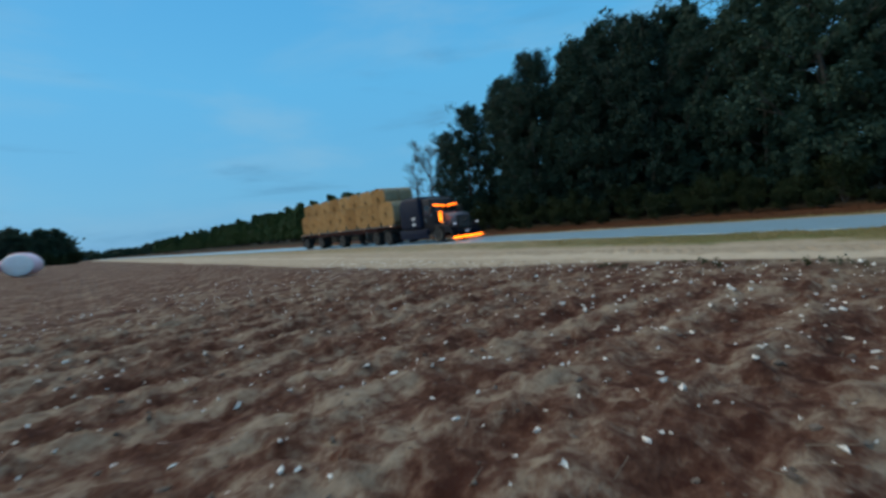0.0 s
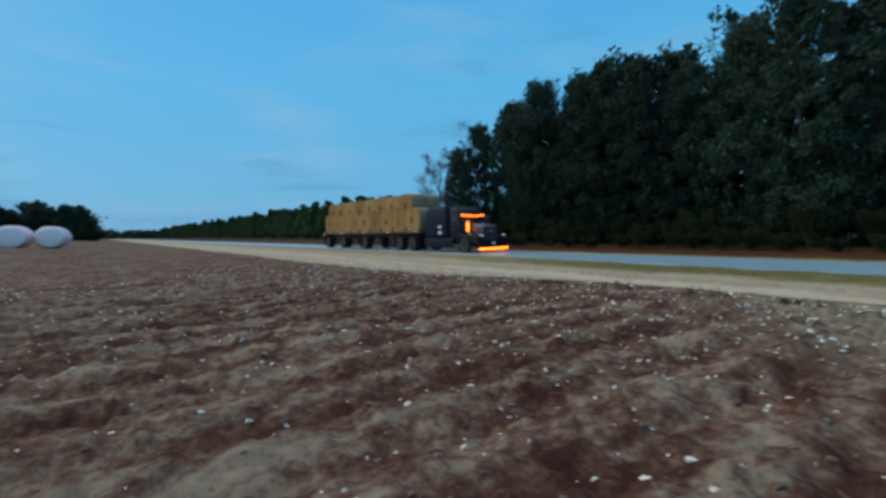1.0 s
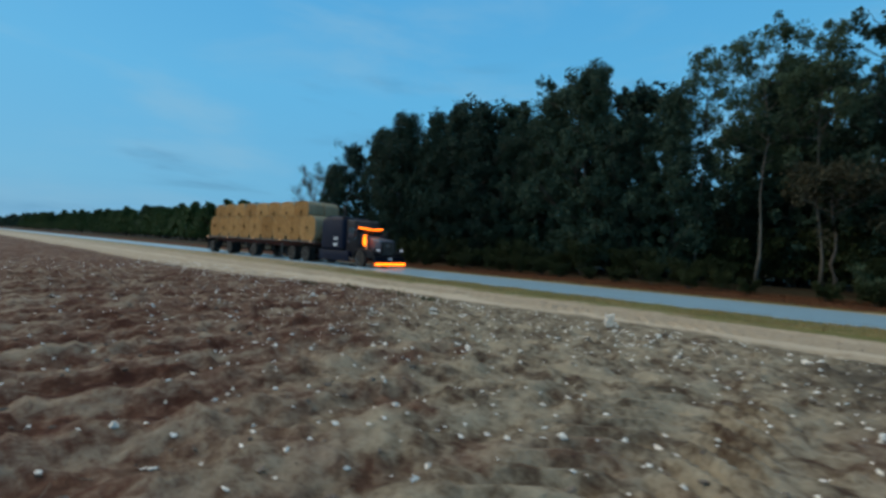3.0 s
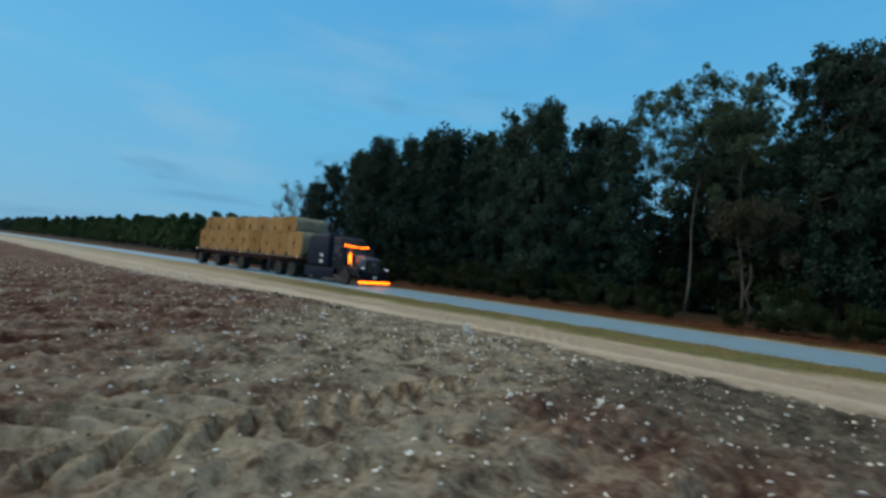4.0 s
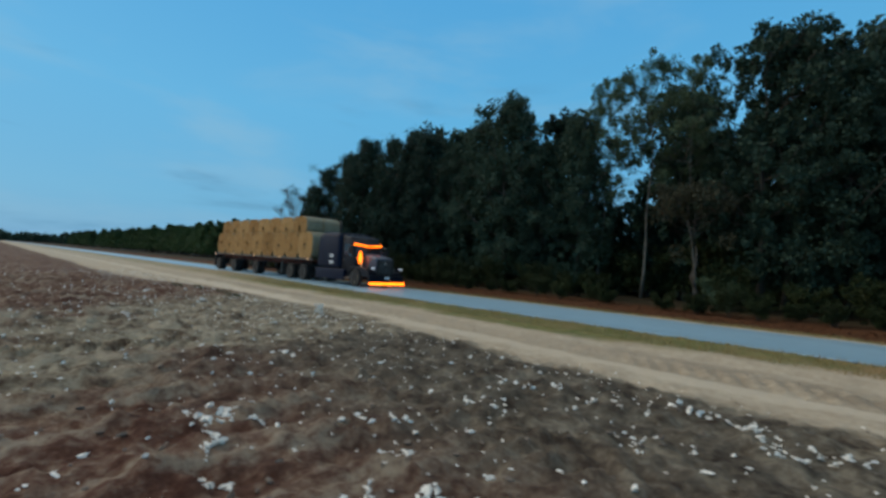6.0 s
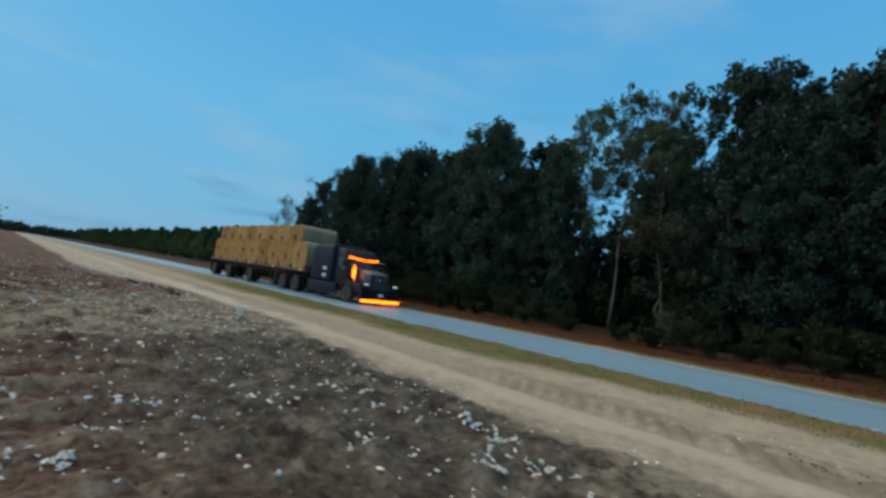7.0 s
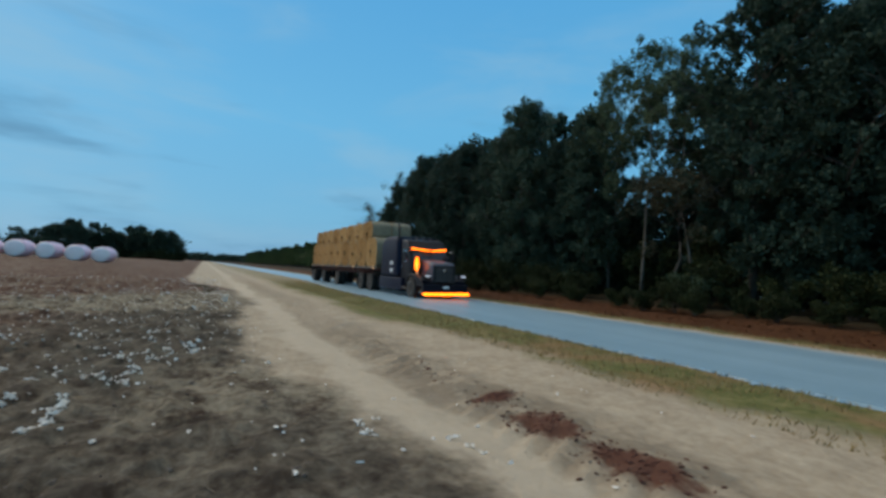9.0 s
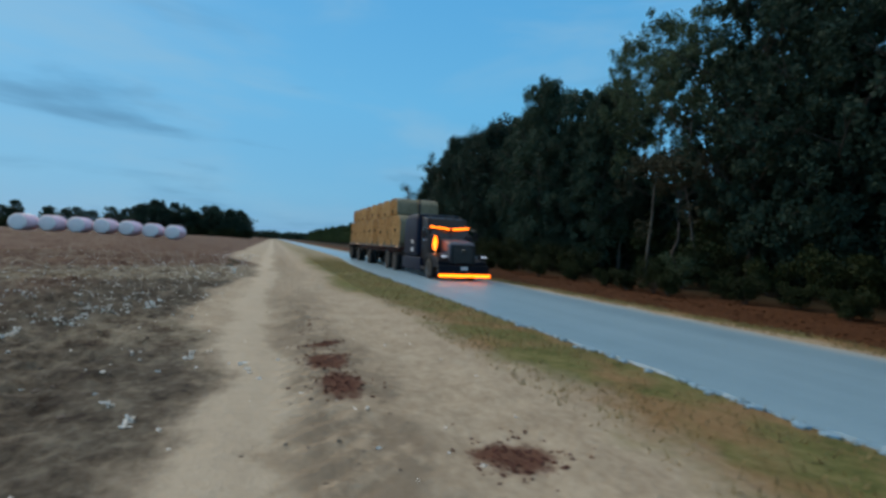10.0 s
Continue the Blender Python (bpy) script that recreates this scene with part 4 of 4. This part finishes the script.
def build_modules():
    """Round cotton modules in pink film, standing in a row on the field."""
    root = new("cotton_module")
    bm = bmesh.new()
    lathe(bm, [(1.05, -1.16), (1.17, -1.08), (1.20, -0.6), (1.20, 0.6), (1.17, 1.08), (1.05, 1.16)], 40)
    for v in bm.verts:
        k = 1 + 0.012 * math.sin(5 * v.co.y) + 0.01 * noise.noise(v.co * 1.3)
        v.co.x, v.co.z = v.co.x * k * 1.05, v.co.z * k * (0.97 if v.co.z < 0 else 1)
    part("film_wrap", bm, M["pink"], root, "pink plastic film wrap", True)
    for s in (-1, 1):
        bm = bmesh.new()
        lathe(bm, [(1.10, s * 1.145), (1.03, s * 1.20), (0.65, s * 1.23), (0.0001, s * 1.24)], 40)
        for v in bm.verts:
            v.co.y += 0.04 * noise.noise(v.co * 3.0)
            v.co.x *= 1.16
        part("cotton_end", bm, M["face"], root, "packed white raw cotton face", True)
    tagged(root, "round cotton module wrapped in pink film with white ends", "cotton module", "row of cotton modules")
    for i in range(7):
        x, y = -31 + 1.0 * i, -23.4 - 2.95 * i
        m = pose(x, y, at(x, y) + 1.14, 0, 0, 74 + 3 * math.sin(2.1 * i))
        if i == 0:
            root.matrix_basis = m
        else:
            copy_thing(root, m)


# ---------------------------------------------------------------- truck, trailer and load
# lengths run forward from the trailer's tail, which stands at x = 0 five seconds into the clip
TRACTOR_X, AXLES = 19.0, {}


def truck_x(t):
    s = t - 5.0
    return 2.6118 * s + 0.00801 * s * s + 0.006066 * s ** 3


def make_wheel(parent, x, y, dual, steer=False):
    """A wheel (or a dual pair) whose face looks to the side of y; returns the part that turns."""
    out = -1 if y < 0 else 1
    hub = new("wheel")
    hub.parent = parent
    hub.matrix_basis = pose(x, y, 0.52)
    widths = ((0.0, 0.0), (0.33, 0.0)) if dual else ((0.0, 0.0),)
    for off, _ in widths:
        bm = bmesh.new()
        c = -out * off
        lathe(bm, [(0.30, c - 0.11), (0.42, c - 0.135), (0.49, c - 0.125), (0.515, c - 0.09), (0.52, c), (0.515, c + 0.09), (0.49, c + 0.125), (0.42, c + 0.135), (0.30, c + 0.11)], 32)
        part("tyre", bm, M["rubber"], hub, smooth=True)
    bm = bmesh.new()
    deep = 0.02 if steer else -0.10
    lathe(bm, [(0.0001, out * (deep + 0.07)), (0.10, out * (deep + 0.07)), (0.12, out * (deep + 0.01)), (0.21, out * deep), (0.26, out * 0.05), (0.295, out * 0.115), (0.31, out * 0.115), (0.31, -out * 0.1)], 28)
    for i in range(10):
        a = 2 * math.pi * i / 10
        tube(bm, [(0.165 * math.cos(a), out * deep, 0.165 * math.sin(a)), (0.165 * math.cos(a), out * (deep + 0.045), 0.165 * math.sin(a))], [0.017, 0.014], 6)
    part("rim", bm, M["chrome" if steer else "steel"], hub, "bare metal rim", smooth=False)
    AXLES[hub] = (x, y)
    return hub


def build_trailer():
    root = new("flatbed_trailer")
    L, W = 17.35, 1.30
    bm = bmesh.new()
    box(bm, 0.0, L, -W + 0.06, W - 0.06, 1.36, 1.44, 0.008)
    part("deck", bm, M["deck"], root, "worn wooden deck")
    for s in (-1, 1):
        bm = bmesh.new()
        slab(bm, [(-0.02, 1.34), (L, 1.34), (L, 1.47), (-0.02, 1.47)], s * W, s * (W - 0.06), 0.008, 1)
        part("side_rail", bm, M["rail"], root, "dull dark side rail")
        bm = bmesh.new()
        slab(bm, [(0.3, 1.04), (12.6, 1.0), (13.4, 1.2), (L - 0.2, 1.2), (L - 0.2, 1.36), (0.3, 1.36)], s * 0.52, s * 0.42, 0.01, 1)
        part("main_beam", bm, M["rust_frame"], root, "dark red steel main beam")
        for i in range(14):
            bm = bmesh.new()
            x = 0.9 + i * 1.22
            box(bm, x - 0.05, x + 0.05, min(s * W, s * (W + 0.03)), max(s * W, s * (W + 0.03)), 1.31, 1.36, 0.004)
            part("stake_pocket", bm, M["steel"], root)
        for i, x in enumerate((0.15, 4.3, 8.6, 12.8, 16.75)):
            bm = bmesh.new()
            box(bm, x - 0.07, x + 0.07, min(s * (W + 0.002), s * (W + 0.035)), max(s * (W + 0.002), s * (W + 0.035)), 1.385, 1.435, 0.008)
            part("marker_lamp", bm, M["amber_soft"], root, "small lit amber marker lamp")
    for i in range(16):
        bm = bmesh.new()
        x = 0.5 + i * 1.08
        box(bm, x - 0.04, x + 0.04, -W + 0.08, W - 0.08, 1.24, 1.355, 0.0)
        part("cross_member", bm, M["rust_frame"], root)
    bm = bmesh.new()
    box(bm, -0.06, 0.06, -W, W, 1.22, 1.46, 0.012)
    box(bm, -0.05, 0.03, -1.1, 1.1, 0.52, 0.62, 0.012)
    box(bm, -0.04, 0.02, -0.62, -0.54, 0.55, 1.25, 0.006)
    box(bm, -0.04, 0.02, 0.54, 0.62, 0.55, 1.25, 0.006)
    part("rear_bumper", bm, M["steel"], root)
    for s in (-1, 1):
        bm = bmesh.new()
        slab(bm, [(0.06, 0.22), (0.09, 0.22), (0.09, 1.25), (0.06, 1.25)], s * 1.27, s * 0.62)
        part("mud_flap", bm, M["black"], root, "black rubber mud flap")
        bm = bmesh.new()
        tube(bm, [(12.2, s * 0.75, 1.2), (12.2, s * 0.75, 0.34)], [0.06, 0.05], 8)
        box(bm, 12.05, 12.35, s * 0.75 - 0.14, s * 0.75 + 0.14, 0.30, 0.34, 0.006)
        part("landing_leg", bm, M["steel"], root)
    for x in (0.95, 4.45, 8.75):
        bm = bmesh.new()
        tube(bm, [(x, -1.0, 0.52), (x, 1.0, 0.52)], [0.065, 0.065], 10)
        box(bm, x - 0.3, x + 0.3, -0.55, -0.43, 0.55, 1.05, 0.02)
        box(bm, x - 0.3, x + 0.3, 0.43, 0.55, 0.55, 1.05, 0.02)
        part("axle", bm, M["black"], root)
        for s in (-1, 1):
            make_wheel(root, x, s * 1.14, True)
    return tagged(root, "long flatbed trailer loaded with two layers of round hay bales", "trailer")


def bale_profile(cx, cz, rx, rz, floor=None, below=()):
    """Side outline of a bale round its centre, flattened on the deck or sunk between the bales below."""
    out = []
    for i in range(44):
        a = 2 * math.pi * i / 44
        c, s = math.cos(a), math.sin(a)
        p = 3.8                                    # squeezed bales are nearly square
        r = (abs(c / rx) ** p + abs(s / rz) ** p) ** (-1 / p)
        x, z = cx + r * c, cz + r * s
        if floor is not None:
            z = max(z, floor)
        for bx, bz, brx, brz in below:
            # keep out of the bale below
            for _ in range(30):
                if (abs((x - bx) / brx) ** p + abs((z - bz) / brz) ** p) < 1.0:
                    x, z = x + (cx - x) * 0.05, z + (cz - z) * 0.05
        out.append((x - cx, z - cz))
    return out


def build_bale(cx, cz, y0, y1, outline, seed, name_label):
    rng = np.random.RandomState(seed)
    root = new("hay_bale")
    cy = (y0 + y1) / 2
    w = (y1 - y0) / 2
    bm = bmesh.new()
    ys = [-w, -w + 0.05, -w * 0.35, w * 0.35, w - 0.05, w]
    rings = []
    for k, y in enumerate(ys):
        sc = 0.975 if k in (0, 5) else 1.0
        rings.append([bm.verts.new((x * sc + rng.randn() * 0.008, y, z * sc + rng.randn() * 0.008)) for x, z in outline])
    n = len(outline)
    for a, b in zip(rings, rings[1:]):
        for i in range(n):
            bm.faces.new((a[i], a[(i + 1) % n], b[(i + 1) % n], b[i]))
    bmesh.ops.recalc_face_normals(bm, faces=bm.faces)
    part("wrapped_side", bm, M["wrap"], root, "weathered grey-green netted side", True)
    for s, rg in ((-1, -w), (1, w)):
        bm = bmesh.new()
        last = None
        for k, f in enumerate((0.985, 0.8, 0.6, 0.4, 0.2)):
            r = [bm.verts.new((x * f, s * (w + 0.03 * (1 - f) + rng.randn() * 0.012 * (k > 0)), z * f)) for x, z in outline]
            if last:
                for i in range(n):
                    bm.faces.new((last[i], last[(i + 1) % n], r[(i + 1) % n], r[i]))
            last = r
        bm.faces.new(last)
        bmesh.ops.recalc_face_normals(bm, faces=bm.faces)
        # loose straws sticking out of the cut face
        for _ in range(150):
            x, z = outline[rng.randint(n)]
            f = math.sqrt(rng.rand()) * 0.98
            a, ln = rng.rand() * 6.28, 0.05 + 0.10 * rng.rand()
            p = Vector((x * f, s * (w + 0.01), z * f))
            d = Vector((math.cos(a) * ln, s * (0.01 + 0.05 * rng.rand()), math.sin(a) * ln))
            q = Vector((-math.sin(a), 0, math.cos(a))) * 0.006
            bm.faces.new([bm.verts.new(p - q), bm.verts.new(p + q), bm.verts.new(p + d)])
        part("straw_end", bm, M["hay"], root, "tan straw face")
        # dark disc stands in for the shade inside a hollow core
        bm = bmesh.new()
        tube(bm, [(rng.randn() * 0.05, s * (w + 0.005), rng.randn() * 0.05), (0.0, s * (w + 0.04), 0.0)], [0.13, 0.09], 9)
        part("core", bm, M["core"], root, "dark disc coloured as a hollow core's shade")
    tagged(root, name_label, "hay bale", "hay bales on the trailer")
    return root, (cx, cy, cz)


def build_load():
    made = []
    pitch, deck = 1.85, 1.452
    low_rx, low_rz = 0.935, 0.90
    low_z = deck + 0.86
    lows = [(1.52 + pitch * i, low_z, low_rx, low_rz) for i in range(9)]
    outl = bale_profile(0, low_z, low_rx, low_rz, deck)
    for i, (cx, cz, _, _) in enumerate(lows):
        for y0, y1 in ((-1.29, -0.02), (0.02, 1.29)):
            made.append(build_bale(cx, cz, y0, y1, outl, 60 + i, "round tan hay bale in the lower layer of a trailer load"))
    up_rx, up_rz, up_z = 0.94, 0.80, 3.46
    for i in range(8):
        cx = 1.52 + pitch * (i + 0.5)
        o = bale_profile(cx, up_z, up_rx, up_rz, None, lows[i:i + 2])
        for y0, y1 in ((-1.27, -0.02), (0.02, 1.27)):
            made.append(build_bale(cx, up_z, y0, y1, o, 90 + i, "round tan hay bale in the upper layer of a trailer load"))
    return made


def build_tractor():
    """A dark conventional tractor with a tall sleeper. Built in trailer lengths, then moved to its own foot."""
    root = new("tractor_unit")
    X = -TRACTOR_X

    def sl(outline, y0, y1, bevel=0.0, seg=2):
        return slab(bmesh.new(), [(x + X, z) for x, z in outline], y0, y1, bevel, seg)

    def bx(x0, x1, y0, y1, z0, z1, bevel=0.01, seg=1):
        return box(bmesh.new(), x0 + X, x1 + X, y0, y1, z0, z1, bevel, seg)

    for s in (-1, 1):
        part("frame_rail", sl([(13.4, 0.78), (22.9, 0.78), (22.9, 1.02), (13.4, 1.02)], s * 0.46, s * 0.38, 0.006, 1), M["black"], root)
    bm = bx(14.7, 16.1, -0.5, 0.5, 1.04, 1.18, 0.03)
    part("fifth_wheel", bm, M["black"], root)
    # sleeper with rounded roof and skirts down to the road
    sleeper = part("sleeper", sl([(17.82, 0.95), (20.35, 0.95), (20.35, 3.02), (20.05, 3.15), (18.55, 3.17), (18.1, 3.06), (17.86, 2.78)], -1.24, 1.24, 0.24, 5), M["sleeper_paint"], root, "slate-blue rounded sleeper", True)
    for s in (-1, 1):
        part("side_fairing", sl([(17.75, 0.30), (20.9, 0.30), (20.9, 0.94), (17.75, 0.94)], s * 1.235, s * 1.0, 0.04, 3), M["sleeper_paint"], root, "slate-blue chassis skirt", True)
        for k, (z0, z1) in enumerate(((1.22, 1.42), (1.62, 1.80))):
            bm = bmesh.new()
            for dz in (0.0, 0.5):
                h = (z1 - z0) * 0.42
                box(bm, 19.34 + X, 19.74 + X, min(s * 1.245, s * 1.25), max(s * 1.245, s * 1.25), z0 + dz * (z1 - z0), z0 + dz * (z1 - z0) + h, 0.0)
            part("lettering", bm, M["white"], sleeper, "white painted lettering")
    # cab
    cab = part("cab", sl([(20.35, 0.62), (21.75, 0.62), (21.75, 1.62), (21.32, 2.62), (21.15, 2.86), (20.35, 2.98)], -1.06, 1.06, 0.07, 3), M["paint"], root, "dark navy cab", True)
    bm = bmesh.new()
    for y0, y1 in ((-0.93, -0.03), (0.03, 0.93)):
        v = [bm.verts.new(p) for p in ((21.775 + X, y0, 1.74), (21.775 + X, y1, 1.74), (21.47 + X, y1, 2.42), (21.47 + X, y0, 2.42))]
        w = [bm.verts.new((p.co.x + 0.014, p.co.y, p.co.z + 0.006)) for p in v]
        bm.faces.new(w)
        for i in range(4):
            bm.faces.new((v[i], v[(i + 1) % 4], w[(i + 1) % 4], w[i]))
    part("windscreen", bm, M["glass"], cab, "dark split windscreen")
    for s in (-1, 1):
        part("side_window", sl([(20.62, 1.78), (21.42, 1.78), (21.25, 2.42), (20.62, 2.46)], s * 1.068, s * 1.055, 0.004, 1), M["glass"], cab, "dark side window")
        part("door_handle", bx(20.55, 20.75, min(s * 1.065, s * 1.10), max(s * 1.065, s * 1.10), 1.52, 1.57, 0.008), M["chrome"], cab, "chrome door handle")
        part("step", bx(20.6, 21.5, min(s * 0.95, s * 1.2), max(s * 0.95, s * 1.2), 0.44, 0.50, 0.01), M["steel"], root)
    # drop visor with its amber lamps
    bm = bmesh.new()
    for y0, y1, d0, d1 in ((-1.02, 0.0, 0.0, 0.20), (0.0, 1.02, 0.20, 0.0)):
        v = [bm.verts.new(p) for p in ((21.16 + X + d0, y0, 2.74), (21.16 + X + d1, y1, 2.74), (21.50 + X + d1, y1, 2.36), (21.50 + X + d0, y0, 2.36))]
        w = [bm.verts.new((p.co.x + 0.02, p.co.y, p.co.z + 0.02)) for p in v]
        bm.faces.new(v[::-1])
        bm.faces.new(w)
        for i in range(4):
            bm.faces.new((v[i], v[(i + 1) % 4], w[(i + 1) % 4], w[i]))
    visor = part("visor", bm, M["paint"], root, "dark drop visor over the windscreen")
    for y0, y1, xa, xb, za, zb in ((-1.0, -0.06, 21.49, 21.69, 2.45, 2.36), (0.06, 1.0, 21.69, 21.49, 2.36, 2.45)):
        bm = bmesh.new()
        for i in range(7):
            f0, f1 = i / 7, (i + 0.82) / 7
            p0 = Vector((xa + (xb - xa) * f0 + X + 0.03, y0 + (y1 - y0) * f0, za + (zb - za) * f0))
            p1 = Vector((xa + (xb - xa) * f1 + X + 0.03, y0 + (y1 - y0) * f1, za + (zb - za) * f1))
            tube(bm, [p0, p1], [0.034, 0.034], 8)
        part("visor_lamp", bm, M["amber"], visor, "row of lit amber lamps")
    for i in range(5):
        y = -0.8 + 0.4 * i
        part("roof_marker", bx(20.86, 21.0, y - 0.07, y + 0.07, 2.905, 2.975, 0.02), M["steel"], cab, "unlit roof marker")
    # long narrow bonnet and flared wings
    hood = part("bonnet", sl([(21.7, 0.80), (23.12, 0.80), (23.2, 0.95), (23.2, 1.62), (23.08, 1.74), (21.7, 1.92)], -0.62, 0.62, 0.09, 3), M["bonnet_paint"], root, "grey-blue bonnet", True)
    bm = sl([(23.19, 0.78), (23.25, 0.78), (23.25, 1.62), (23.19, 1.62)], -0.60, 0.60, 0.02, 2)
    grille = part("grille", bm, M["black"], hood, "dark upright grille")
    for i in range(9):
        y = -0.40 + 0.1 * i
        part("grille_bar", bx(23.245, 23.275, y - 0.012, y + 0.012, 0.84, 1.54, 0.004), M["steel"], grille)
    part("emblem", bx(23.24, 23.29, -0.10, 0.10, 1.30, 1.42, 0.02), M["chrome"], hood, "small bright emblem")
    for s in (-1, 1):
        arch = [(21.25, 0.62), (21.30, 0.92), (21.50, 1.12), (21.90, 1.20), (22.45, 1.16), (22.95, 1.05), (23.25, 0.86), (23.25, 0.62), (22.62, 0.62), (22.54, 0.86), (22.30, 1.02), (21.95, 1.07), (21.62, 1.0), (21.42, 0.82), (21.38, 0.62)]
        part("wing", sl(arch, s * 1.18, s * 0.60, 0.03, 2), M["paint"], root, "dark navy front wing", False)
        lamp = part("headlamp", bx(23.12, 23.40, min(s * 0.80, s * 1.12), max(s * 0.80, s * 1.12), 0.98, 1.22, 0.04, 2), M["paint"], root, "dark headlamp pod")
        part("lens", bx(23.395, 23.415, min(s * 0.82, s * 1.10), max(s * 0.82, s * 1.10), 1.09, 1.14, 0.004), M["lens"], lamp, "pale headlamp lens")
        # air cleaner beside the cab with a stack of lit amber lamps
        bm = bmesh.new()
        tube(bm, [(21.86 + X, s * 0.86, 1.24), (21.86 + X, s * 0.86, 1.30), (21.86 + X, s * 0.86, 2.02), (21.86 + X, s * 0.86, 2.10)], [0.12, 0.19, 0.19, 0.10], 20)
        cleaner = part("air_cleaner", bm, M["paint"], root, "dark air cleaner canister", True)
        bm = bmesh.new()
        for k, half in enumerate((0.05, 0.09, 0.11, 0.11, 0.09, 0.05)):
            z = 1.34 + 0.115 * k
            box(bm, 22.02 + X, 22.10 + X, s * 0.92 - half, s * 0.92 + half, z, z + 0.095, 0.015)
        part("side_lamp", bm, M["amber"] if s < 0 else M["black"], cleaner, "stack of lit amber lamps" if s < 0 else "stack of unlit lamps")
        bm = bmesh.new()
        tube(bm, [(20.2 + X, s * 1.14, 0.95), (20.2 + X, s * 1.14, 3.55), (20.12 + X, s * 1.14, 3.78)], [0.055, 0.055, 0.055], 14)
        if s < 0:
            part("exhaust_stack", bm, M["black"], root, "upright dark exhaust stack", True)
        else:
            bm.free()
        bm = bmesh.new()
        tube(bm, [(21.55 + X, s * 1.07, 1.75), (21.62 + X, s * 1.34, 1.75), (21.62 + X, s * 1.34, 2.35), (21.5 + X, s * 1.07, 2.35)], [0.016] * 4, 6)
        arm = part("mirror_arm", bm, M["chrome"], root)
        part("mirror", bx(21.58, 21.66, min(s * 1.26, s * 1.44), max(s * 1.26, s * 1.44), 1.86, 2.26, 0.02, 2), M["black"], arm, "black mirror head")
        bm = bmesh.new()
        tube(bm, [(17.95 + X, s * 0.80, 0.62), (20.4 + X, s * 0.80, 0.62)], [0.26, 0.26], 20)
        part("fuel_tank", bm, M["steel"], root, smooth=True)
        bm = bmesh.new()
        tube(bm, [(22.3 + X, s * 1.0, 1.7), (22.42 + X, s * 1.06, 1.16)], [0.01, 0.012], 5)
        part("wing_marker", bm, M["amber_soft"] if s < 0 else M["chrome"], root, "thin wing marker rod")
    # deep bumper with an amber light bar under it
    bumper = part("bumper", sl([(23.28, 0.30), (23.42, 0.32), (23.46, 0.46), (23.42, 0.72), (23.28, 0.74)], -1.22, 1.22, 0.03, 2), M["paint"], root, "dark polished front bumper")
    bm = bmesh.new()
    for i in range(22):
        y = -1.18 + i * 0.1124
        tube(bm, [(23.43 + X, y, 0.27), (23.43 + X, y + 0.106, 0.27)], [0.058, 0.058], 8)
    part("bumper_lamp", bm, M["amber"], bumper, "full-width bar of lit amber lamps")
    bm = bx(23.455, 23.47, -0.16, 0.16, 0.53, 0.66, 0.003)
    part("plate", bm, M["white"], bumper, "pale plate with plain bars")
    for x in (14.4, 16.15):
        bm = bmesh.new()
        tube(bm, [(x + X, -1.0, 0.52), (x + X, 1.0, 0.52)], [0.08, 0.08], 10)
        bmesh.ops.create_uvsphere(bm, u_segments=12, v_segments=8, radius=0.24, matrix=Matrix.Translation((x + X, 0, 0.54)))
        part("axle", bm, M["black"], root)
        for s in (-1, 1):
            make_wheel(root, x + X, s * 1.14, True)
    for s in (-1, 1):
        make_wheel(root, 21.96 + X, s * 1.04, False, True)
        bm = bmesh.new()
        slab(bm, [(13.55 + X, 0.22), (13.58 + X, 0.22), (13.58 + X, 0.95), (13.55 + X, 0.95)], s * 1.26, s * 0.62)
        part("mud_flap", bm, M["black"], root, "black rubber mud flap")
    return tagged(root, "dark navy long-nosed tractor unit with lit amber lamps on a road", "truck")


build_ground()
build_road()
build_woods()
build_modules()
trailer = build_trailer()
load = build_load()
tractor = build_tractor()
build_clutter()


def motions():
    """The truck rolls forward along the road; trailer, load and tractor keep together and the wheels turn."""
    times = [0.5 * i for i in range(21)]
    walk(trailer, [(t, pose(truck_x(t), 0, 0.0)) for t in times])
    walk(tractor, [(t, pose(truck_x(t) + TRACTOR_X, 0, 0.0)) for t in times])
    for bale, (cx, cy, cz) in load:
        walk(bale, [(t, pose(truck_x(t) + cx, cy, cz)) for t in times])
    turning = [0.2 * i for i in range(51)]
    for wheel, (x, y) in AXLES.items():
        walk(wheel, [(t, pose(x, y, 0.52, 0, math.degrees((truck_x(t) - truck_x(0)) / 0.52), 0)) for t in turning])


motions()
